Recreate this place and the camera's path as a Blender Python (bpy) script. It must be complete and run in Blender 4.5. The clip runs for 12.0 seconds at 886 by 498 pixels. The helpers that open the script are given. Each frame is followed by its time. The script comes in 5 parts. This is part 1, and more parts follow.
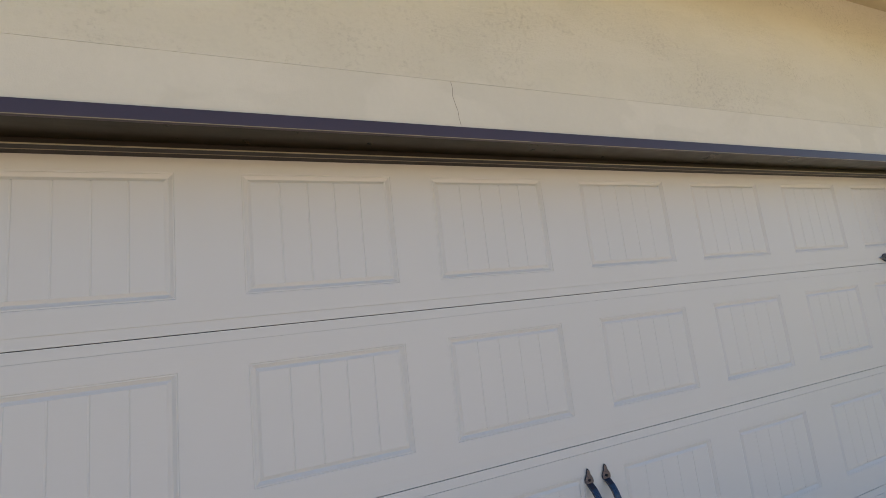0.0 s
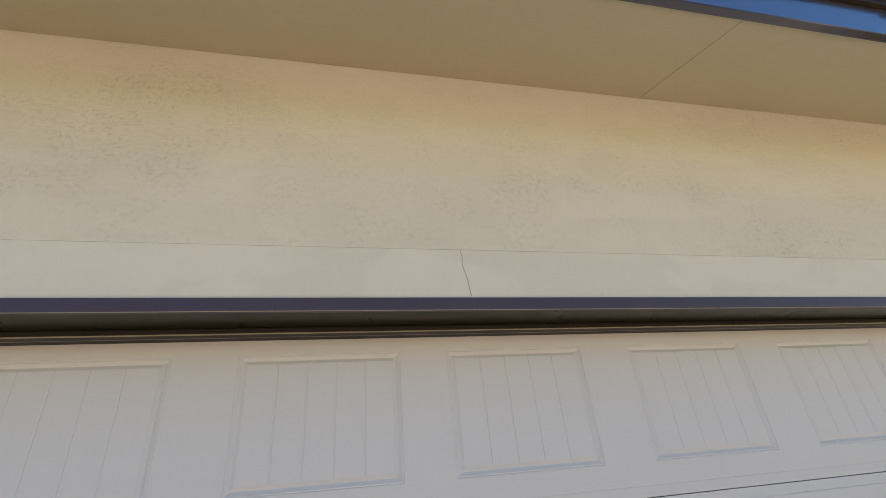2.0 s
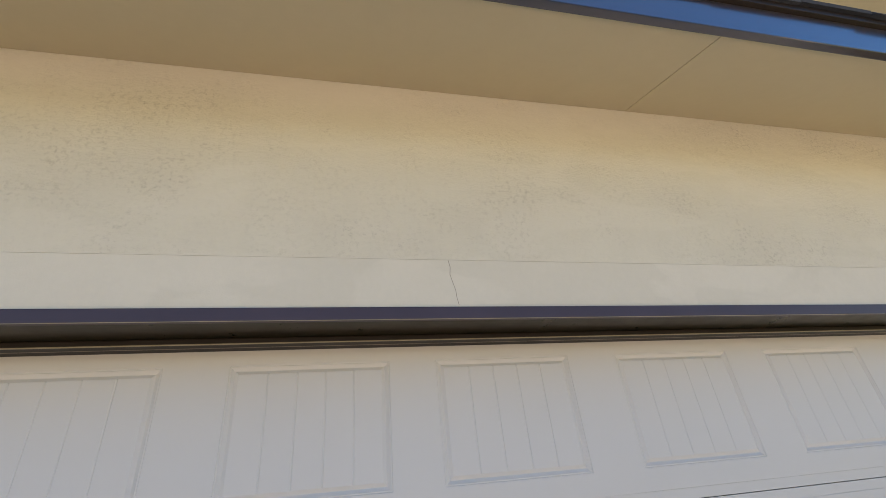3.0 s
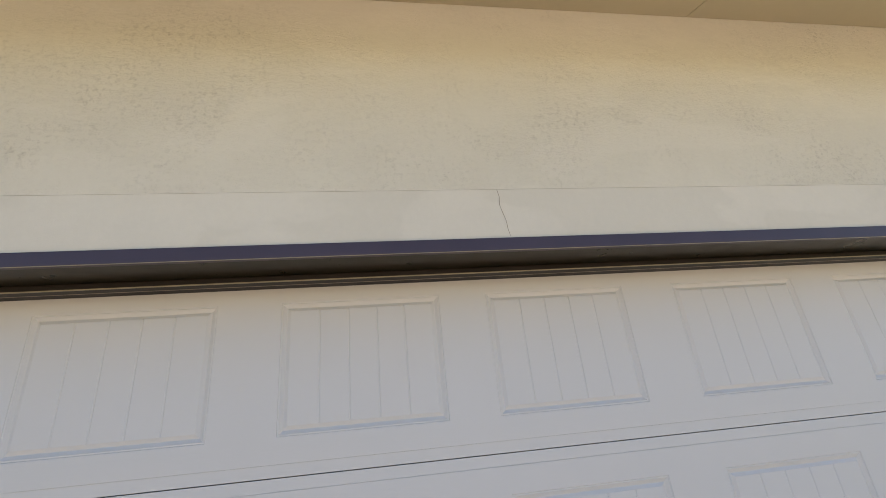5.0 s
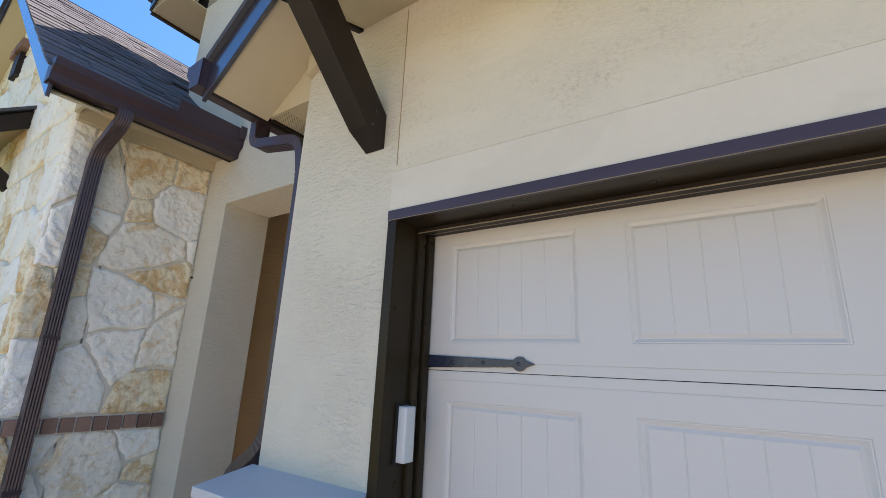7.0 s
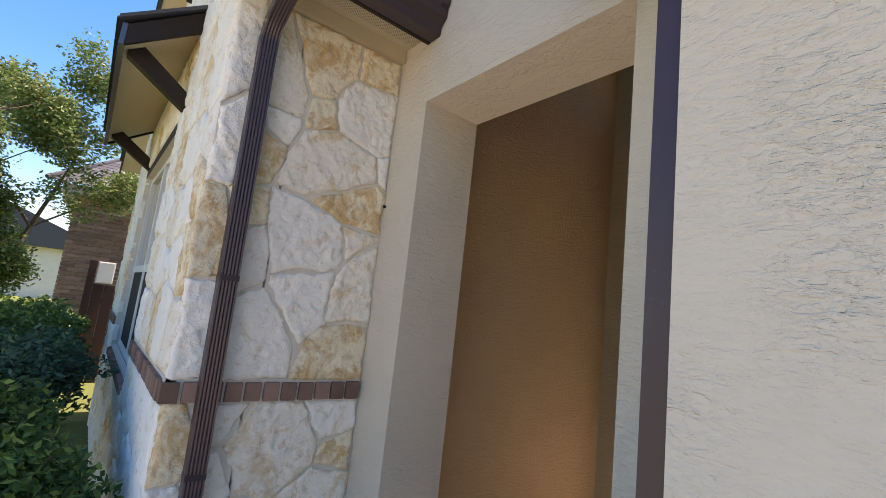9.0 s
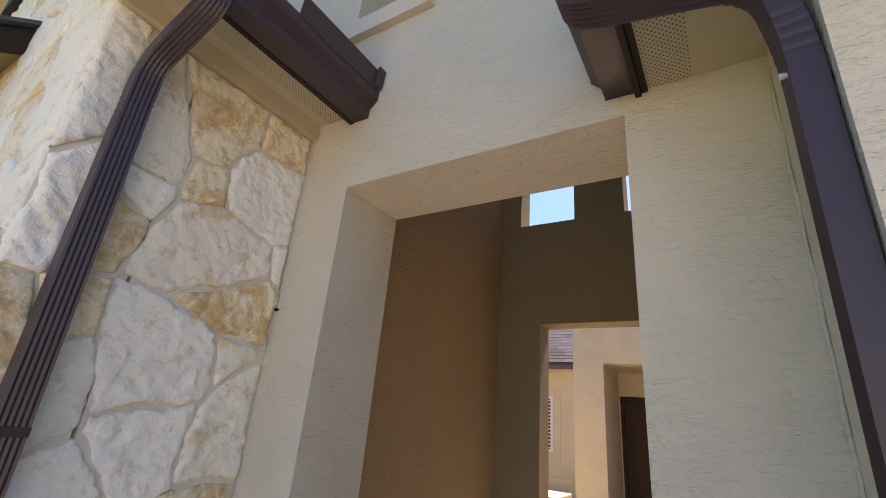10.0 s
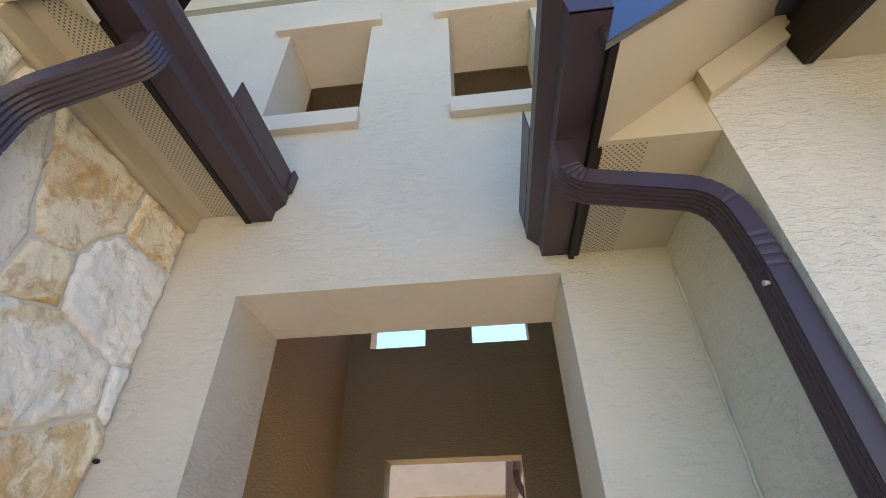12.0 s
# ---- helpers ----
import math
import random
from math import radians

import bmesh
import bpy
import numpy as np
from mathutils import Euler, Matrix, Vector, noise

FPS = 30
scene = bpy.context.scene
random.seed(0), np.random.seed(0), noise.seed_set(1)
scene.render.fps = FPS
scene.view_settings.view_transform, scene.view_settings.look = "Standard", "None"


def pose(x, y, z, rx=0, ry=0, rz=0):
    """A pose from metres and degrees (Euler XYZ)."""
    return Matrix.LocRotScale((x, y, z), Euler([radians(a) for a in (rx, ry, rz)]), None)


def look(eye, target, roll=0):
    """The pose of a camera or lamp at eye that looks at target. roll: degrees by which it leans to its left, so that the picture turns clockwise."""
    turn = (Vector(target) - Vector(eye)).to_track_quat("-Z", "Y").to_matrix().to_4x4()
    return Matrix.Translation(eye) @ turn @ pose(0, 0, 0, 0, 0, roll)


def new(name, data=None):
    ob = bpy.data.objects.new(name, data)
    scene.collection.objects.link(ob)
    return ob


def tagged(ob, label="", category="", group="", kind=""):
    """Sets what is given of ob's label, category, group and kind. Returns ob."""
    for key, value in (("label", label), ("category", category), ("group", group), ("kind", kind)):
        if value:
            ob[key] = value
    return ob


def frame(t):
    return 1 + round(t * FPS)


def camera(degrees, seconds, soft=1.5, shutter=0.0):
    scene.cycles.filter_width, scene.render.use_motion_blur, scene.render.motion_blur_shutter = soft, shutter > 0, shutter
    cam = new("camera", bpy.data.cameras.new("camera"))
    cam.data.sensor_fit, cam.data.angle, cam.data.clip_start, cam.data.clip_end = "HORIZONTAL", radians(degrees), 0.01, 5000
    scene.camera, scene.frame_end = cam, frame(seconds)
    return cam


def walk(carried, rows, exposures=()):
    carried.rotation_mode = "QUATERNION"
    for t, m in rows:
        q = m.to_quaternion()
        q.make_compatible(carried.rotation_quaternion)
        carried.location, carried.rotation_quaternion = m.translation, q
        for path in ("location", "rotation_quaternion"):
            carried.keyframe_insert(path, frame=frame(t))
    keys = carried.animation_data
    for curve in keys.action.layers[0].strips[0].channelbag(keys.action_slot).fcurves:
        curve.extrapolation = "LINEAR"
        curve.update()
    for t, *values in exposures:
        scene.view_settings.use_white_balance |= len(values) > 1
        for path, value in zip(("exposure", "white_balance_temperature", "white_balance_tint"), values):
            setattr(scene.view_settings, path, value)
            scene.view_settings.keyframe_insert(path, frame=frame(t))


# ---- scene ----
cam = camera(89.4, 12.0, soft=0.8)
PATH = [
    (0, (-0.006, 0.156, 1.569), (0.755, 1.981, 1.869), -6.3),
    (0.5, (0.106, 0.201, 1.615), (0.619, 2.097, 1.991), -4.9),
    (1, (0.191, 0.212, 1.621), (0.66, 2.075, 2.178), -5.0),
    (1.5, (0.222, 0.207, 1.679), (0.673, 2.019, 2.395), -5.1),
    (2, (0.227, 0.198, 1.674), (0.659, 1.913, 2.609), -5.4),
    (2.5, (0.242, 0.184, 1.665), (0.683, 1.877, 2.634), -5.4),
    (2.7, (0.248, 0.17, 1.656), (0.682, 1.855, 2.642), -5.7),
    (4.5, (0.255, 0.236, 1.656), (0.752, 1.995, 2.47), -7.1),
    (5, (0.205, 0.246, 1.663), (0.521, 2.071, 2.418), -5.7),
    (5.5, (0.159, 0.258, 1.654), (0.408, 2.099, 2.394), -4.9),
    (6, (0.106, 0.263, 1.648), (0.053, 2.139, 2.34), -2.0),
    (6.5, (-0.112, 0.233, 1.628), (-0.752, 2.021, 2.254), 1.2),
    (7, (-0.384, 0.199, 1.6), (-1.488, 1.783, 2.12), 2.6),
    (7.5, (-0.693, 0.24, 1.576), (-2.139, 1.556, 1.995), 2.8),
    (7.7, (-0.812, 0.269, 1.58), (-2.335, 1.503, 1.982), 2.7),
    (9.3, (-1.775, 0.639, 1.66), (-3.319, 1.88, 1.933), 7.2),
    (9.5, (-1.884, 0.645, 1.694), (-3.347, 1.962, 2.05), 6.7),
    (10, (-2.102, 0.606, 1.785), (-3.124, 2.167, 2.505), 5.3),
    (10.5, (-2.306, 0.602, 1.822), (-2.995, 2.191, 2.821), 6.7),
    (11, (-2.415, 0.573, 1.848), (-2.868, 2.156, 2.983), 3.8),
    (11.5, (-2.497, 0.52, 1.871), (-2.719, 2.145, 3.016), 0.5),
    (12, (-2.53, 0.519, 1.875), (-2.693, 2.12, 3.061), -1.0),
]
EXPOSURES = [(0, 0.94, 8600, 24), (1.0, 0.90, 8450, 24), (2.5, 1.06, 8050, 23), (5.5, 1.11, 8000, 23), (6.5, 1.18, 7750, 24), (7.5, 1.22, 7500, 23), (9.5, 1.25, 8300, 30), (10.0, 1.23, 8400, 30), (10.5, 1.54, 8200, 29), (12, 1.65, 7400, 27)]
walk(cam, [(t, look(eye, target, roll)) for t, eye, target, roll in PATH], EXPOSURES)

# ---- light ----
world = bpy.data.worlds.new("sky")
scene.world = world
world.use_nodes = True
wn = world.node_tree.nodes
sky = wn.new("ShaderNodeTexSky")
sky.sky_type = "NISHITA"
sky.sun_disc = False
sky.sun_elevation = radians(68)
sky.sun_rotation = radians(4)
sky.air_density, sky.dust_density, sky.ozone_density = 1.0, 2.0, 1.3
sky.altitude = 800
wn["Background"].inputs["Strength"].default_value = 0.15
deep = wn.new("ShaderNodeHueSaturation")
deep.inputs["Saturation"].default_value = 1.45
world.node_tree.links.new(sky.outputs["Color"], deep.inputs["Color"])
world.node_tree.links.new(deep.outputs["Color"], wn["Background"].inputs["Color"])
sun_data = bpy.data.lights.new("sun", "SUN")
sun_data.energy, sun_data.angle, sun_data.color = 4.8, radians(0.53), (1.0, 0.955, 0.88)
sun = new("sun", sun_data)
sun.matrix_world = look((0.26, 3.74, 9.27), (0, 0, 0))


# ---- materials ----
class Mat:
    """A node material under construction."""

    def __init__(self, name, color, rough=0.6, metal=0.0, spec=0.5):
        self.m = bpy.data.materials.new(name)
        self.m.use_nodes = True
        self.nt = self.m.node_tree
        self.b = self.nt.nodes["Principled BSDF"]
        self.b.inputs["Roughness"].default_value = rough
        self.b.inputs["Metallic"].default_value = metal
        self.b.inputs["Specular IOR Level"].default_value = spec
        self.b.inputs["Base Color"].default_value = (*color, 1)
        self.tc = self.nt.nodes.new("ShaderNodeTexCoord")
        self.col = None
        self.height = None
        self.base = color

    def n(self, kind):
        return self.nt.nodes.new(kind)

    def link(self, a, b):
        self.nt.links.new(a, b)

    def coords(self, scale=(1, 1, 1)):
        mp = self.n("ShaderNodeMapping")
        mp.inputs["Scale"].default_value = scale
        self.link(self.tc.outputs["Object"], mp.inputs["Vector"])
        return mp.outputs["Vector"]

    def noise(self, scale, detail=4.0, rough=0.55, stretch=(1, 1, 1), distortion=0.0):
        t = self.n("ShaderNodeTexNoise")
        t.inputs["Scale"].default_value = scale
        t.inputs["Detail"].default_value = detail
        t.inputs["Roughness"].default_value = rough
        t.inputs["Distortion"].default_value = distortion
        self.link(self.coords(stretch), t.inputs["Vector"])
        return t.outputs["Fac"]

    def ramp(self, fac, lo, hi, a=0.0, b=1.0):
        t = self.n("ShaderNodeMapRange")
        t.inputs["From Min"].default_value, t.inputs["From Max"].default_value = lo, hi
        t.inputs["To Min"].default_value, t.inputs["To Max"].default_value = a, b
        self.link(fac, t.inputs["Value"])
        return t.outputs["Result"]

    def mul(self, a, b):
        t = self.n("ShaderNodeMath")
        t.operation = "MULTIPLY"
        self.link(a, t.inputs[0])
        if isinstance(b, float):
            t.inputs[1].default_value = b
        else:
            self.link(b, t.inputs[1])
        return t.outputs[0]

    def add(self, a, b):
        t = self.n("ShaderNodeMath")
        t.operation = "ADD"
        self.link(a, t.inputs[0])
        self.link(b, t.inputs[1])
        return t.outputs[0]

    def mix(self, fac, color):
        """Lay a colour over what is there, by fac."""
        t = self.n("ShaderNodeMix")
        t.data_type = "RGBA"
        if self.col is None:
            t.inputs[6].default_value = (*self.base, 1)
        else:
            self.link(self.col, t.inputs[6])
        t.inputs[7].default_value = (*color, 1)
        self.link(fac, t.inputs[0])
        self.col = t.outputs[2]
        self.link(self.col, self.b.inputs["Base Color"])
        return self

    def tint(self, fac, lo, hi):
        """Multiply the colour's value between lo and hi by fac (0 to 1)."""
        t = self.n("ShaderNodeHueSaturation")
        if self.col is None:
            t.inputs["Color"].default_value = (*self.base, 1)
        else:
            self.link(self.col, t.inputs["Color"])
        self.link(self.ramp(fac, 0, 1, lo, hi), t.inputs["Value"])
        self.col = t.outputs["Color"]
        self.link(self.col, self.b.inputs["Base Color"])
        return self

    def rough(self, fac, lo, hi):
        self.link(self.ramp(fac, 0, 1, lo, hi), self.b.inputs["Roughness"])
        return self

    def bump(self, fac, depth, strength=1.0):
        t = self.n("ShaderNodeBump")
        t.inputs["Distance"].default_value = depth
        t.inputs["Strength"].default_value = strength
        self.link(fac, t.inputs["Height"])
        if self.height is not None:
            self.link(self.height, t.inputs["Normal"])
        self.height = t.outputs["Normal"]
        self.link(self.height, self.b.inputs["Normal"])
        return self

    def rnd(self):
        t = self.n("ShaderNodeObjectInfo")
        return t.outputs["Random"]

    def island(self):
        t = self.n("ShaderNodeNewGeometry")
        return t.outputs["Random Per Island"]


BEIGE = (0.65, 0.598, 0.478)
# same tan plaster twice: warm bounce light in the first, shade in the second
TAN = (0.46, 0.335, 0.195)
TAN_SHADED = (0.33, 0.275, 0.175)


def stucco_material(name, color, lace, fine=20.0):
    """Painted stucco. lace: depth of the torn, trowelled skin in metres; 0 leaves a float finish."""
    m = Mat(name, color, 0.88, spec=0.22)
    m.tint(m.noise(1.3, 3), 0.97, 1.03)
    m.tint(m.noise(9, 5), 0.96, 1.04)
    m.mix(m.ramp(m.noise(2.2, 4, stretch=(1, 1, 2.5)), 0.56, 0.75, 0, 0.35), (color[0] * 0.93, color[1] * 0.93, color[2] * 0.95))
    m.bump(m.noise(260, 3, 0.7), 0.0008, 0.5)
    if lace:
        # flats pressed by the trowel, with torn level edges, stronger in some places
        much = m.ramp(m.noise(3.0, 4, 0.6), 0.30, 0.62, 0.25, 1.0)
        skin = m.noise(fine, 4, 0.6, (1, 1, 2.6), 0.35)
        m.bump(m.mul(m.ramp(skin, 0.44, 0.58), much), lace, 1.0)
        m.bump(m.mul(m.ramp(m.noise(fine * 2.4, 3, 0.6, (1, 1, 2.2), 0.4), 0.50, 0.60), much), lace * 0.5, 1.0)
        m.bump(m.noise(fine * 0.5, 3, 0.5, (1, 1, 1.6)), lace * 1.5, 0.7)
    else:
        m.bump(m.noise(24, 3), 0.0015, 0.35)
        if color not in (TAN, TAN_SHADED):
            m.mix(m.ramp(m.noise(2.4, 4, 0.55, (1, 1, 1.8), 0.5), 0.50, 0.55, 0, 0.5), (color[0] * 0.91, color[1] * 0.91, color[2] * 0.90))
            m.tint(m.noise(55, 4, 0.7), 0.965, 1.035)
        else:
            m.bump(m.ramp(m.noise(26, 4, 0.62, (1, 1, 2.0), 0.8), 0.42, 0.58), 0.004, 0.8)
            m.tint(m.noise(1.1, 4, stretch=(1, 1, 0.6)), 0.86, 1.12)
    return m.m


def worn_stucco(name, color):
    """A nearly smooth coat, crazed in patches with short level cracks and pits, and swept paler by the trowel."""
    m = Mat(name, color, 0.88, spec=0.22)
    m.tint(m.noise(1.3, 3), 0.97, 1.03)
    m.tint(m.noise(9, 5), 0.96, 1.04)
    m.tint(m.noise(70, 4, 0.7, (1, 1, 1.6)), 0.95, 1.05)
    m.bump(m.noise(240, 3, 0.7), 0.0009, 0.5)
    m.bump(m.noise(16, 4, 0.6, (1, 1, 1.8)), 0.0035, 0.5)
    where = m.ramp(m.noise(1.7, 4, 0.6, (1, 1, 1.5)), 0.40, 0.60)
    m.bump(m.mul(m.ramp(m.noise(58, 4, 0.62, (1, 1, 1.7), 1.1), 0.47, 0.55), where), 0.0006, 1.0)
    for scale, wide, deep in ((52, 0.012, 0.62), (95, 0.022, 0.5)):
        vein = m.noise(scale, 3, 0.65, (1, 1, 2.6), 1.2)
        line = m.n("ShaderNodeMath")
        line.operation = "COMPARE"
        line.inputs[1].default_value = 0.5
        line.inputs[2].default_value = wide
        m.link(vein, line.inputs[0])
        cut = m.mul(m.mul(line.outputs[0], m.mul(where, m.ramp(m.noise(7, 4, 0.6), 0.38, 0.60))), m.ramp(m.noise(64, 2, 0.5), 0.53, 0.56))
        m.mix(m.mul(cut, deep), (color[0] * 0.46, color[1] * 0.42, color[2] * 0.38))
    m.mix(m.ramp(m.noise(3.1, 3, 0.5, (0.5, 1, 1.6), 0.6), 0.52, 0.56, 0, 0.35), (color[0] * 1.07, color[1] * 1.07, color[2] * 1.09))
    return m.m


M_STUCCO = stucco_material("stucco", BEIGE, 0.0024)
M_STUCCO_FINE = worn_stucco("stucco_worn", BEIGE)
M_STUCCO_SMOOTH = stucco_material("stucco_smooth", (0.672, 0.62, 0.51), 0)
M_STUCCO_COURT = stucco_material("stucco_court", (0.66, 0.58, 0.41), 0)
M_STUCCO_TAN_SHADED = stucco_material("stucco_tan_shaded", TAN_SHADED, 0)
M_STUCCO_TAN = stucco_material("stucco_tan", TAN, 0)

m = Mat("soffit_paint", (0.55, 0.47, 0.315), 0.75, spec=0.3)
m.tint(m.noise(0.9, 3), 0.94, 1.05)
m.tint(m.noise(22, 4), 0.97, 1.03)
m.bump(m.noise(60, 3, stretch=(0.2, 1, 1)), 0.0008, 0.4)
M_SOFFIT = m.m

m = Mat("vented_soffit", (0.54, 0.47, 0.325), 0.7, spec=0.3)
m.tint(m.noise(2, 3), 0.95, 1.04)
fr = m.n("ShaderNodeVectorMath")
fr.operation = "FRACTION"
skew = m.n("ShaderNodeMapping")
skew.inputs["Rotation"].default_value = (0, 0, radians(45))
skew.inputs["Scale"].default_value = (88, 88, 1)
m.link(m.tc.outputs["Object"], skew.inputs["Vector"])
m.link(skew.outputs["Vector"], fr.inputs[0])
ds = m.n("ShaderNodeVectorMath")
ds.operation = "DISTANCE"
flat = m.n("ShaderNodeVectorMath")
flat.operation = "MULTIPLY"
flat.inputs[1].default_value = (1, 1, 0)
m.link(fr.outputs[0], flat.inputs[0])
m.link(flat.outputs[0], ds.inputs[0])
ds.inputs[1].default_value = (0.5, 0.5, 0)
m.mix(m.ramp(ds.outputs["Value"], 0.19, 0.27, 0.9, 0), (0.05, 0.06, 0.035))
M_VENT = m.m

m = Mat("door_paint", (0.625, 0.592, 0.545), 0.45, spec=0.4)
m.tint(m.noise(1.1, 3), 0.97, 1.02)
m.tint(m.noise(7, 4, stretch=(1, 1, 0.4)), 0.985, 1.01)
m.bump(m.noise(95, 3, stretch=(0.25, 1, 1)), 0.0004, 0.5)
M_DOOR = m.m

m = Mat("brown_paint", (0.028, 0.019, 0.0095), 0.35, spec=0.17)
m.tint(m.noise(6, 4), 0.8, 1.25)
m.rough(m.noise(14, 4), 0.2, 0.42)
m.bump(m.noise(40, 3, stretch=(0.15, 1, 1)), 0.0006, 0.4)
M_BROWN = m.m

m = Mat("fascia_enamel", (0.036, 0.026, 0.03), 0.3, spec=0.5)
m.tint(m.noise(5, 4), 0.85, 1.15)
m.b.inputs["Coat Weight"].default_value = 1.0
m.b.inputs["Coat Roughness"].default_value = 0.12
m.b.inputs["Coat IOR"].default_value = 1.7
M_FASCIA = m.m

m = Mat("brown_wood", (0.022, 0.015, 0.012), 0.5, spec=0.25)
m.tint(m.noise(5, 4), 0.75, 1.3)
m.bump(m.noise(45, 4, stretch=(1, 0.12, 0.12)), 0.0012, 0.6)
M_BEAM = m.m

m = Mat("gutter_aluminium", (0.05, 0.029, 0.034), 0.32, spec=0.55)
m.tint(m.noise(4, 4), 0.88, 1.15)
m.rough(m.noise(11, 4), 0.3, 0.5)
m.mix(m.ramp(m.noise(33, 5), 0.68, 0.8, 0, 0.25), (0.2, 0.16, 0.14))
M_GUTTER = m.m

m = Mat("black_iron", (0.012, 0.017, 0.036), 0.3, 0.0, 0.8)
m.tint(m.noise(25, 4), 0.4, 1.6)
m.rough(m.noise(30, 4), 0.14, 0.42)
m.bump(m.noise(60, 3), 0.0008, 0.5)
M_IRON = m.m

# frame's brown with the purple of reflected sky mixed into its colour
m = Mat("head_sky_tint", (0.055, 0.036, 0.048), 0.42, spec=0.45)
m.tint(m.noise(6, 4), 0.8, 1.2)
m.mix(m.ramp(m.noise(30, 5), 0.7, 0.8, 0, 0.3), (0.16, 0.13, 0.13))
M_HEAD = m.m

# pale colour that paints the light caught on the frame's edges
m = Mat("edge_highlight", (0.30, 0.235, 0.15), 0.4)
m.tint(m.noise(9, 4), 0.6, 1.3)
M_EDGE = m.m

m = Mat("crack_dirt", (0.20, 0.15, 0.11), 0.9)
m.tint(m.noise(40, 3), 0.7, 1.3)
M_CRACK = m.m

M_SEAL = Mat("black_gap", (0.012, 0.01, 0.009), 0.8).m
m = Mat("grey_plastic", (0.62, 0.63, 0.62), 0.4)
m.tint(m.noise(8, 3), 0.95, 1.03)
M_KEYPAD = m.m

m = Mat("mortar", (0.72, 0.655, 0.55), 0.95, spec=0.15)
m.tint(m.noise(14, 5), 0.8, 1.12)
m.bump(m.noise(90, 4), 0.0015, 0.6)
M_MORTAR = m.m


def stone_material(name, base, stain, amount):
    m = Mat(name, base, 0.88, spec=0.25)
    m.tint(m.rnd(), 0.93, 1.05)
    m.tint(m.noise(7, 7, 0.7), 0.93, 1.07)
    # iron stains with ragged edges, and paler crusts
    m.mix(m.ramp(m.noise(4.5, 10, 0.72, distortion=0.8), 0.57 - amount, 0.66 - amount, 0, 0.75), stain)
    m.mix(m.ramp(m.noise(16, 8, 0.75), 0.57 - amount * 0.5, 0.64 - amount * 0.5, 0, 0.5), (stain[0] * 0.82, stain[1] * 0.72, stain[2] * 0.6))
    m.mix(m.ramp(m.noise(48, 5, 0.7), 0.62, 0.72, 0, 0.4), (base[0] * 0.75, base[1] * 0.71, base[2] * 0.65))
    m.mix(m.ramp(m.noise(85, 4, 0.7), 0.62, 0.70, 0, 0.3), (base[0] * 0.7, base[1] * 0.64, base[2] * 0.56))
    m.bump(m.noise(230, 4, 0.7), 0.0012, 0.6)
    m.bump(m.ramp(m.noise(80, 4, 0.65, distortion=0.3), 0.40, 0.60), 0.0011, 0.8)
    m.bump(m.ramp(m.noise(36, 5, 0.68, (1, 1, 1.3), 0.4), 0.42, 0.58), 0.0022, 0.7)
    return m.m


M_STONE_WHITE = stone_material("limestone_white", (0.97, 0.92, 0.81), (0.88, 0.72, 0.49), 0.02)
M_STONE_CREAM = stone_material("limestone_cream", (0.97, 0.89, 0.74), (0.82, 0.61, 0.34), 0.06)
M_STONE_OCHRE = stone_material("limestone_ochre", (0.93, 0.81, 0.58), (0.70, 0.43, 0.17), 0.09)

m = Mat("brick_brown", (0.27, 0.16, 0.12), 0.85, spec=0.25)
m.tint(m.rnd(), 0.65, 1.35)
m.tint(m.noise(30, 5), 0.8, 1.2)
m.bump(m.noise(70, 4), 0.002, 0.7)
M_BRICK = m.m

m = Mat("brick_house", (0.34, 0.21, 0.155), 0.88, spec=0.2)
m.tint(m.island(), 0.7, 1.3)
m.tint(m.noise(20, 4), 0.85, 1.15)
m.bump(m.noise(60, 4), 0.002, 0.6)
M_BRICK_FAR = m.m

m = Mat("shingle", (0.080, 0.083, 0.093), 0.92, spec=0.2)
m.tint(m.rnd(), 0.65, 1.35)
m.tint(m.island(), 0.7, 1.3)
m.tint(m.noise(160, 3), 0.7, 1.3)
m.bump(m.noise(220, 2), 0.002, 0.8)
M_SHINGLE = m.m

m = Mat("concrete", (0.56, 0.50, 0.42), 0.9, spec=0.25)
m.tint(m.noise(0.8, 4), 0.88, 1.08)
m.tint(m.noise(30, 5), 0.93, 1.06)
m.bump(m.noise(120, 4), 0.0015, 0.6)
M_CONCRETE = m.m

m = Mat("lawn", (0.13, 0.16, 0.05), 0.95, spec=0.15)
m.tint(m.noise(0.6, 4), 0.7, 1.3)
m.mix(m.ramp(m.noise(2.5, 5), 0.5, 0.7, 0, 0.6), (0.17, 0.15, 0.06))
m.tint(m.noise(60, 4), 0.6, 1.4)
m.bump(m.noise(45, 4), 0.03, 0.8)
M_LAWN = m.m

m = Mat("cap_paint", (0.52, 0.52, 0.51), 0.55, spec=0.4)
m.tint(m.noise(3, 4), 0.93, 1.05)
m.bump(m.noise(70, 4), 0.001, 0.5)
M_CAP = m.m

m = Mat("cast_stone", (0.65, 0.58, 0.46), 0.8, spec=0.25)
m.tint(m.noise(5, 4), 0.93, 1.05)
m.bump(m.noise(80, 4), 0.0015, 0.5)
M_CAST = m.m

m = Mat("white_vinyl", (0.78, 0.77, 0.73), 0.35)
m.tint(m.noise(5, 3), 0.96, 1.02)
M_VINYL = m.m

m = Mat("insect_screen", (0.025, 0.025, 0.028), 0.7, spec=0.2)
m.bump(m.noise(500, 1), 0.0006, 0.5)
M_SCREEN = m.m

m = Mat("window_glass", (0.02, 0.025, 0.03), 0.02, spec=1.0)
m.b.inputs["Coat Weight"].default_value = 1.0
m.b.inputs["Coat Roughness"].default_value = 0.02
M_GLASS = m.m

m = Mat("clear_glass", (0.9, 0.95, 0.93), 0.05)
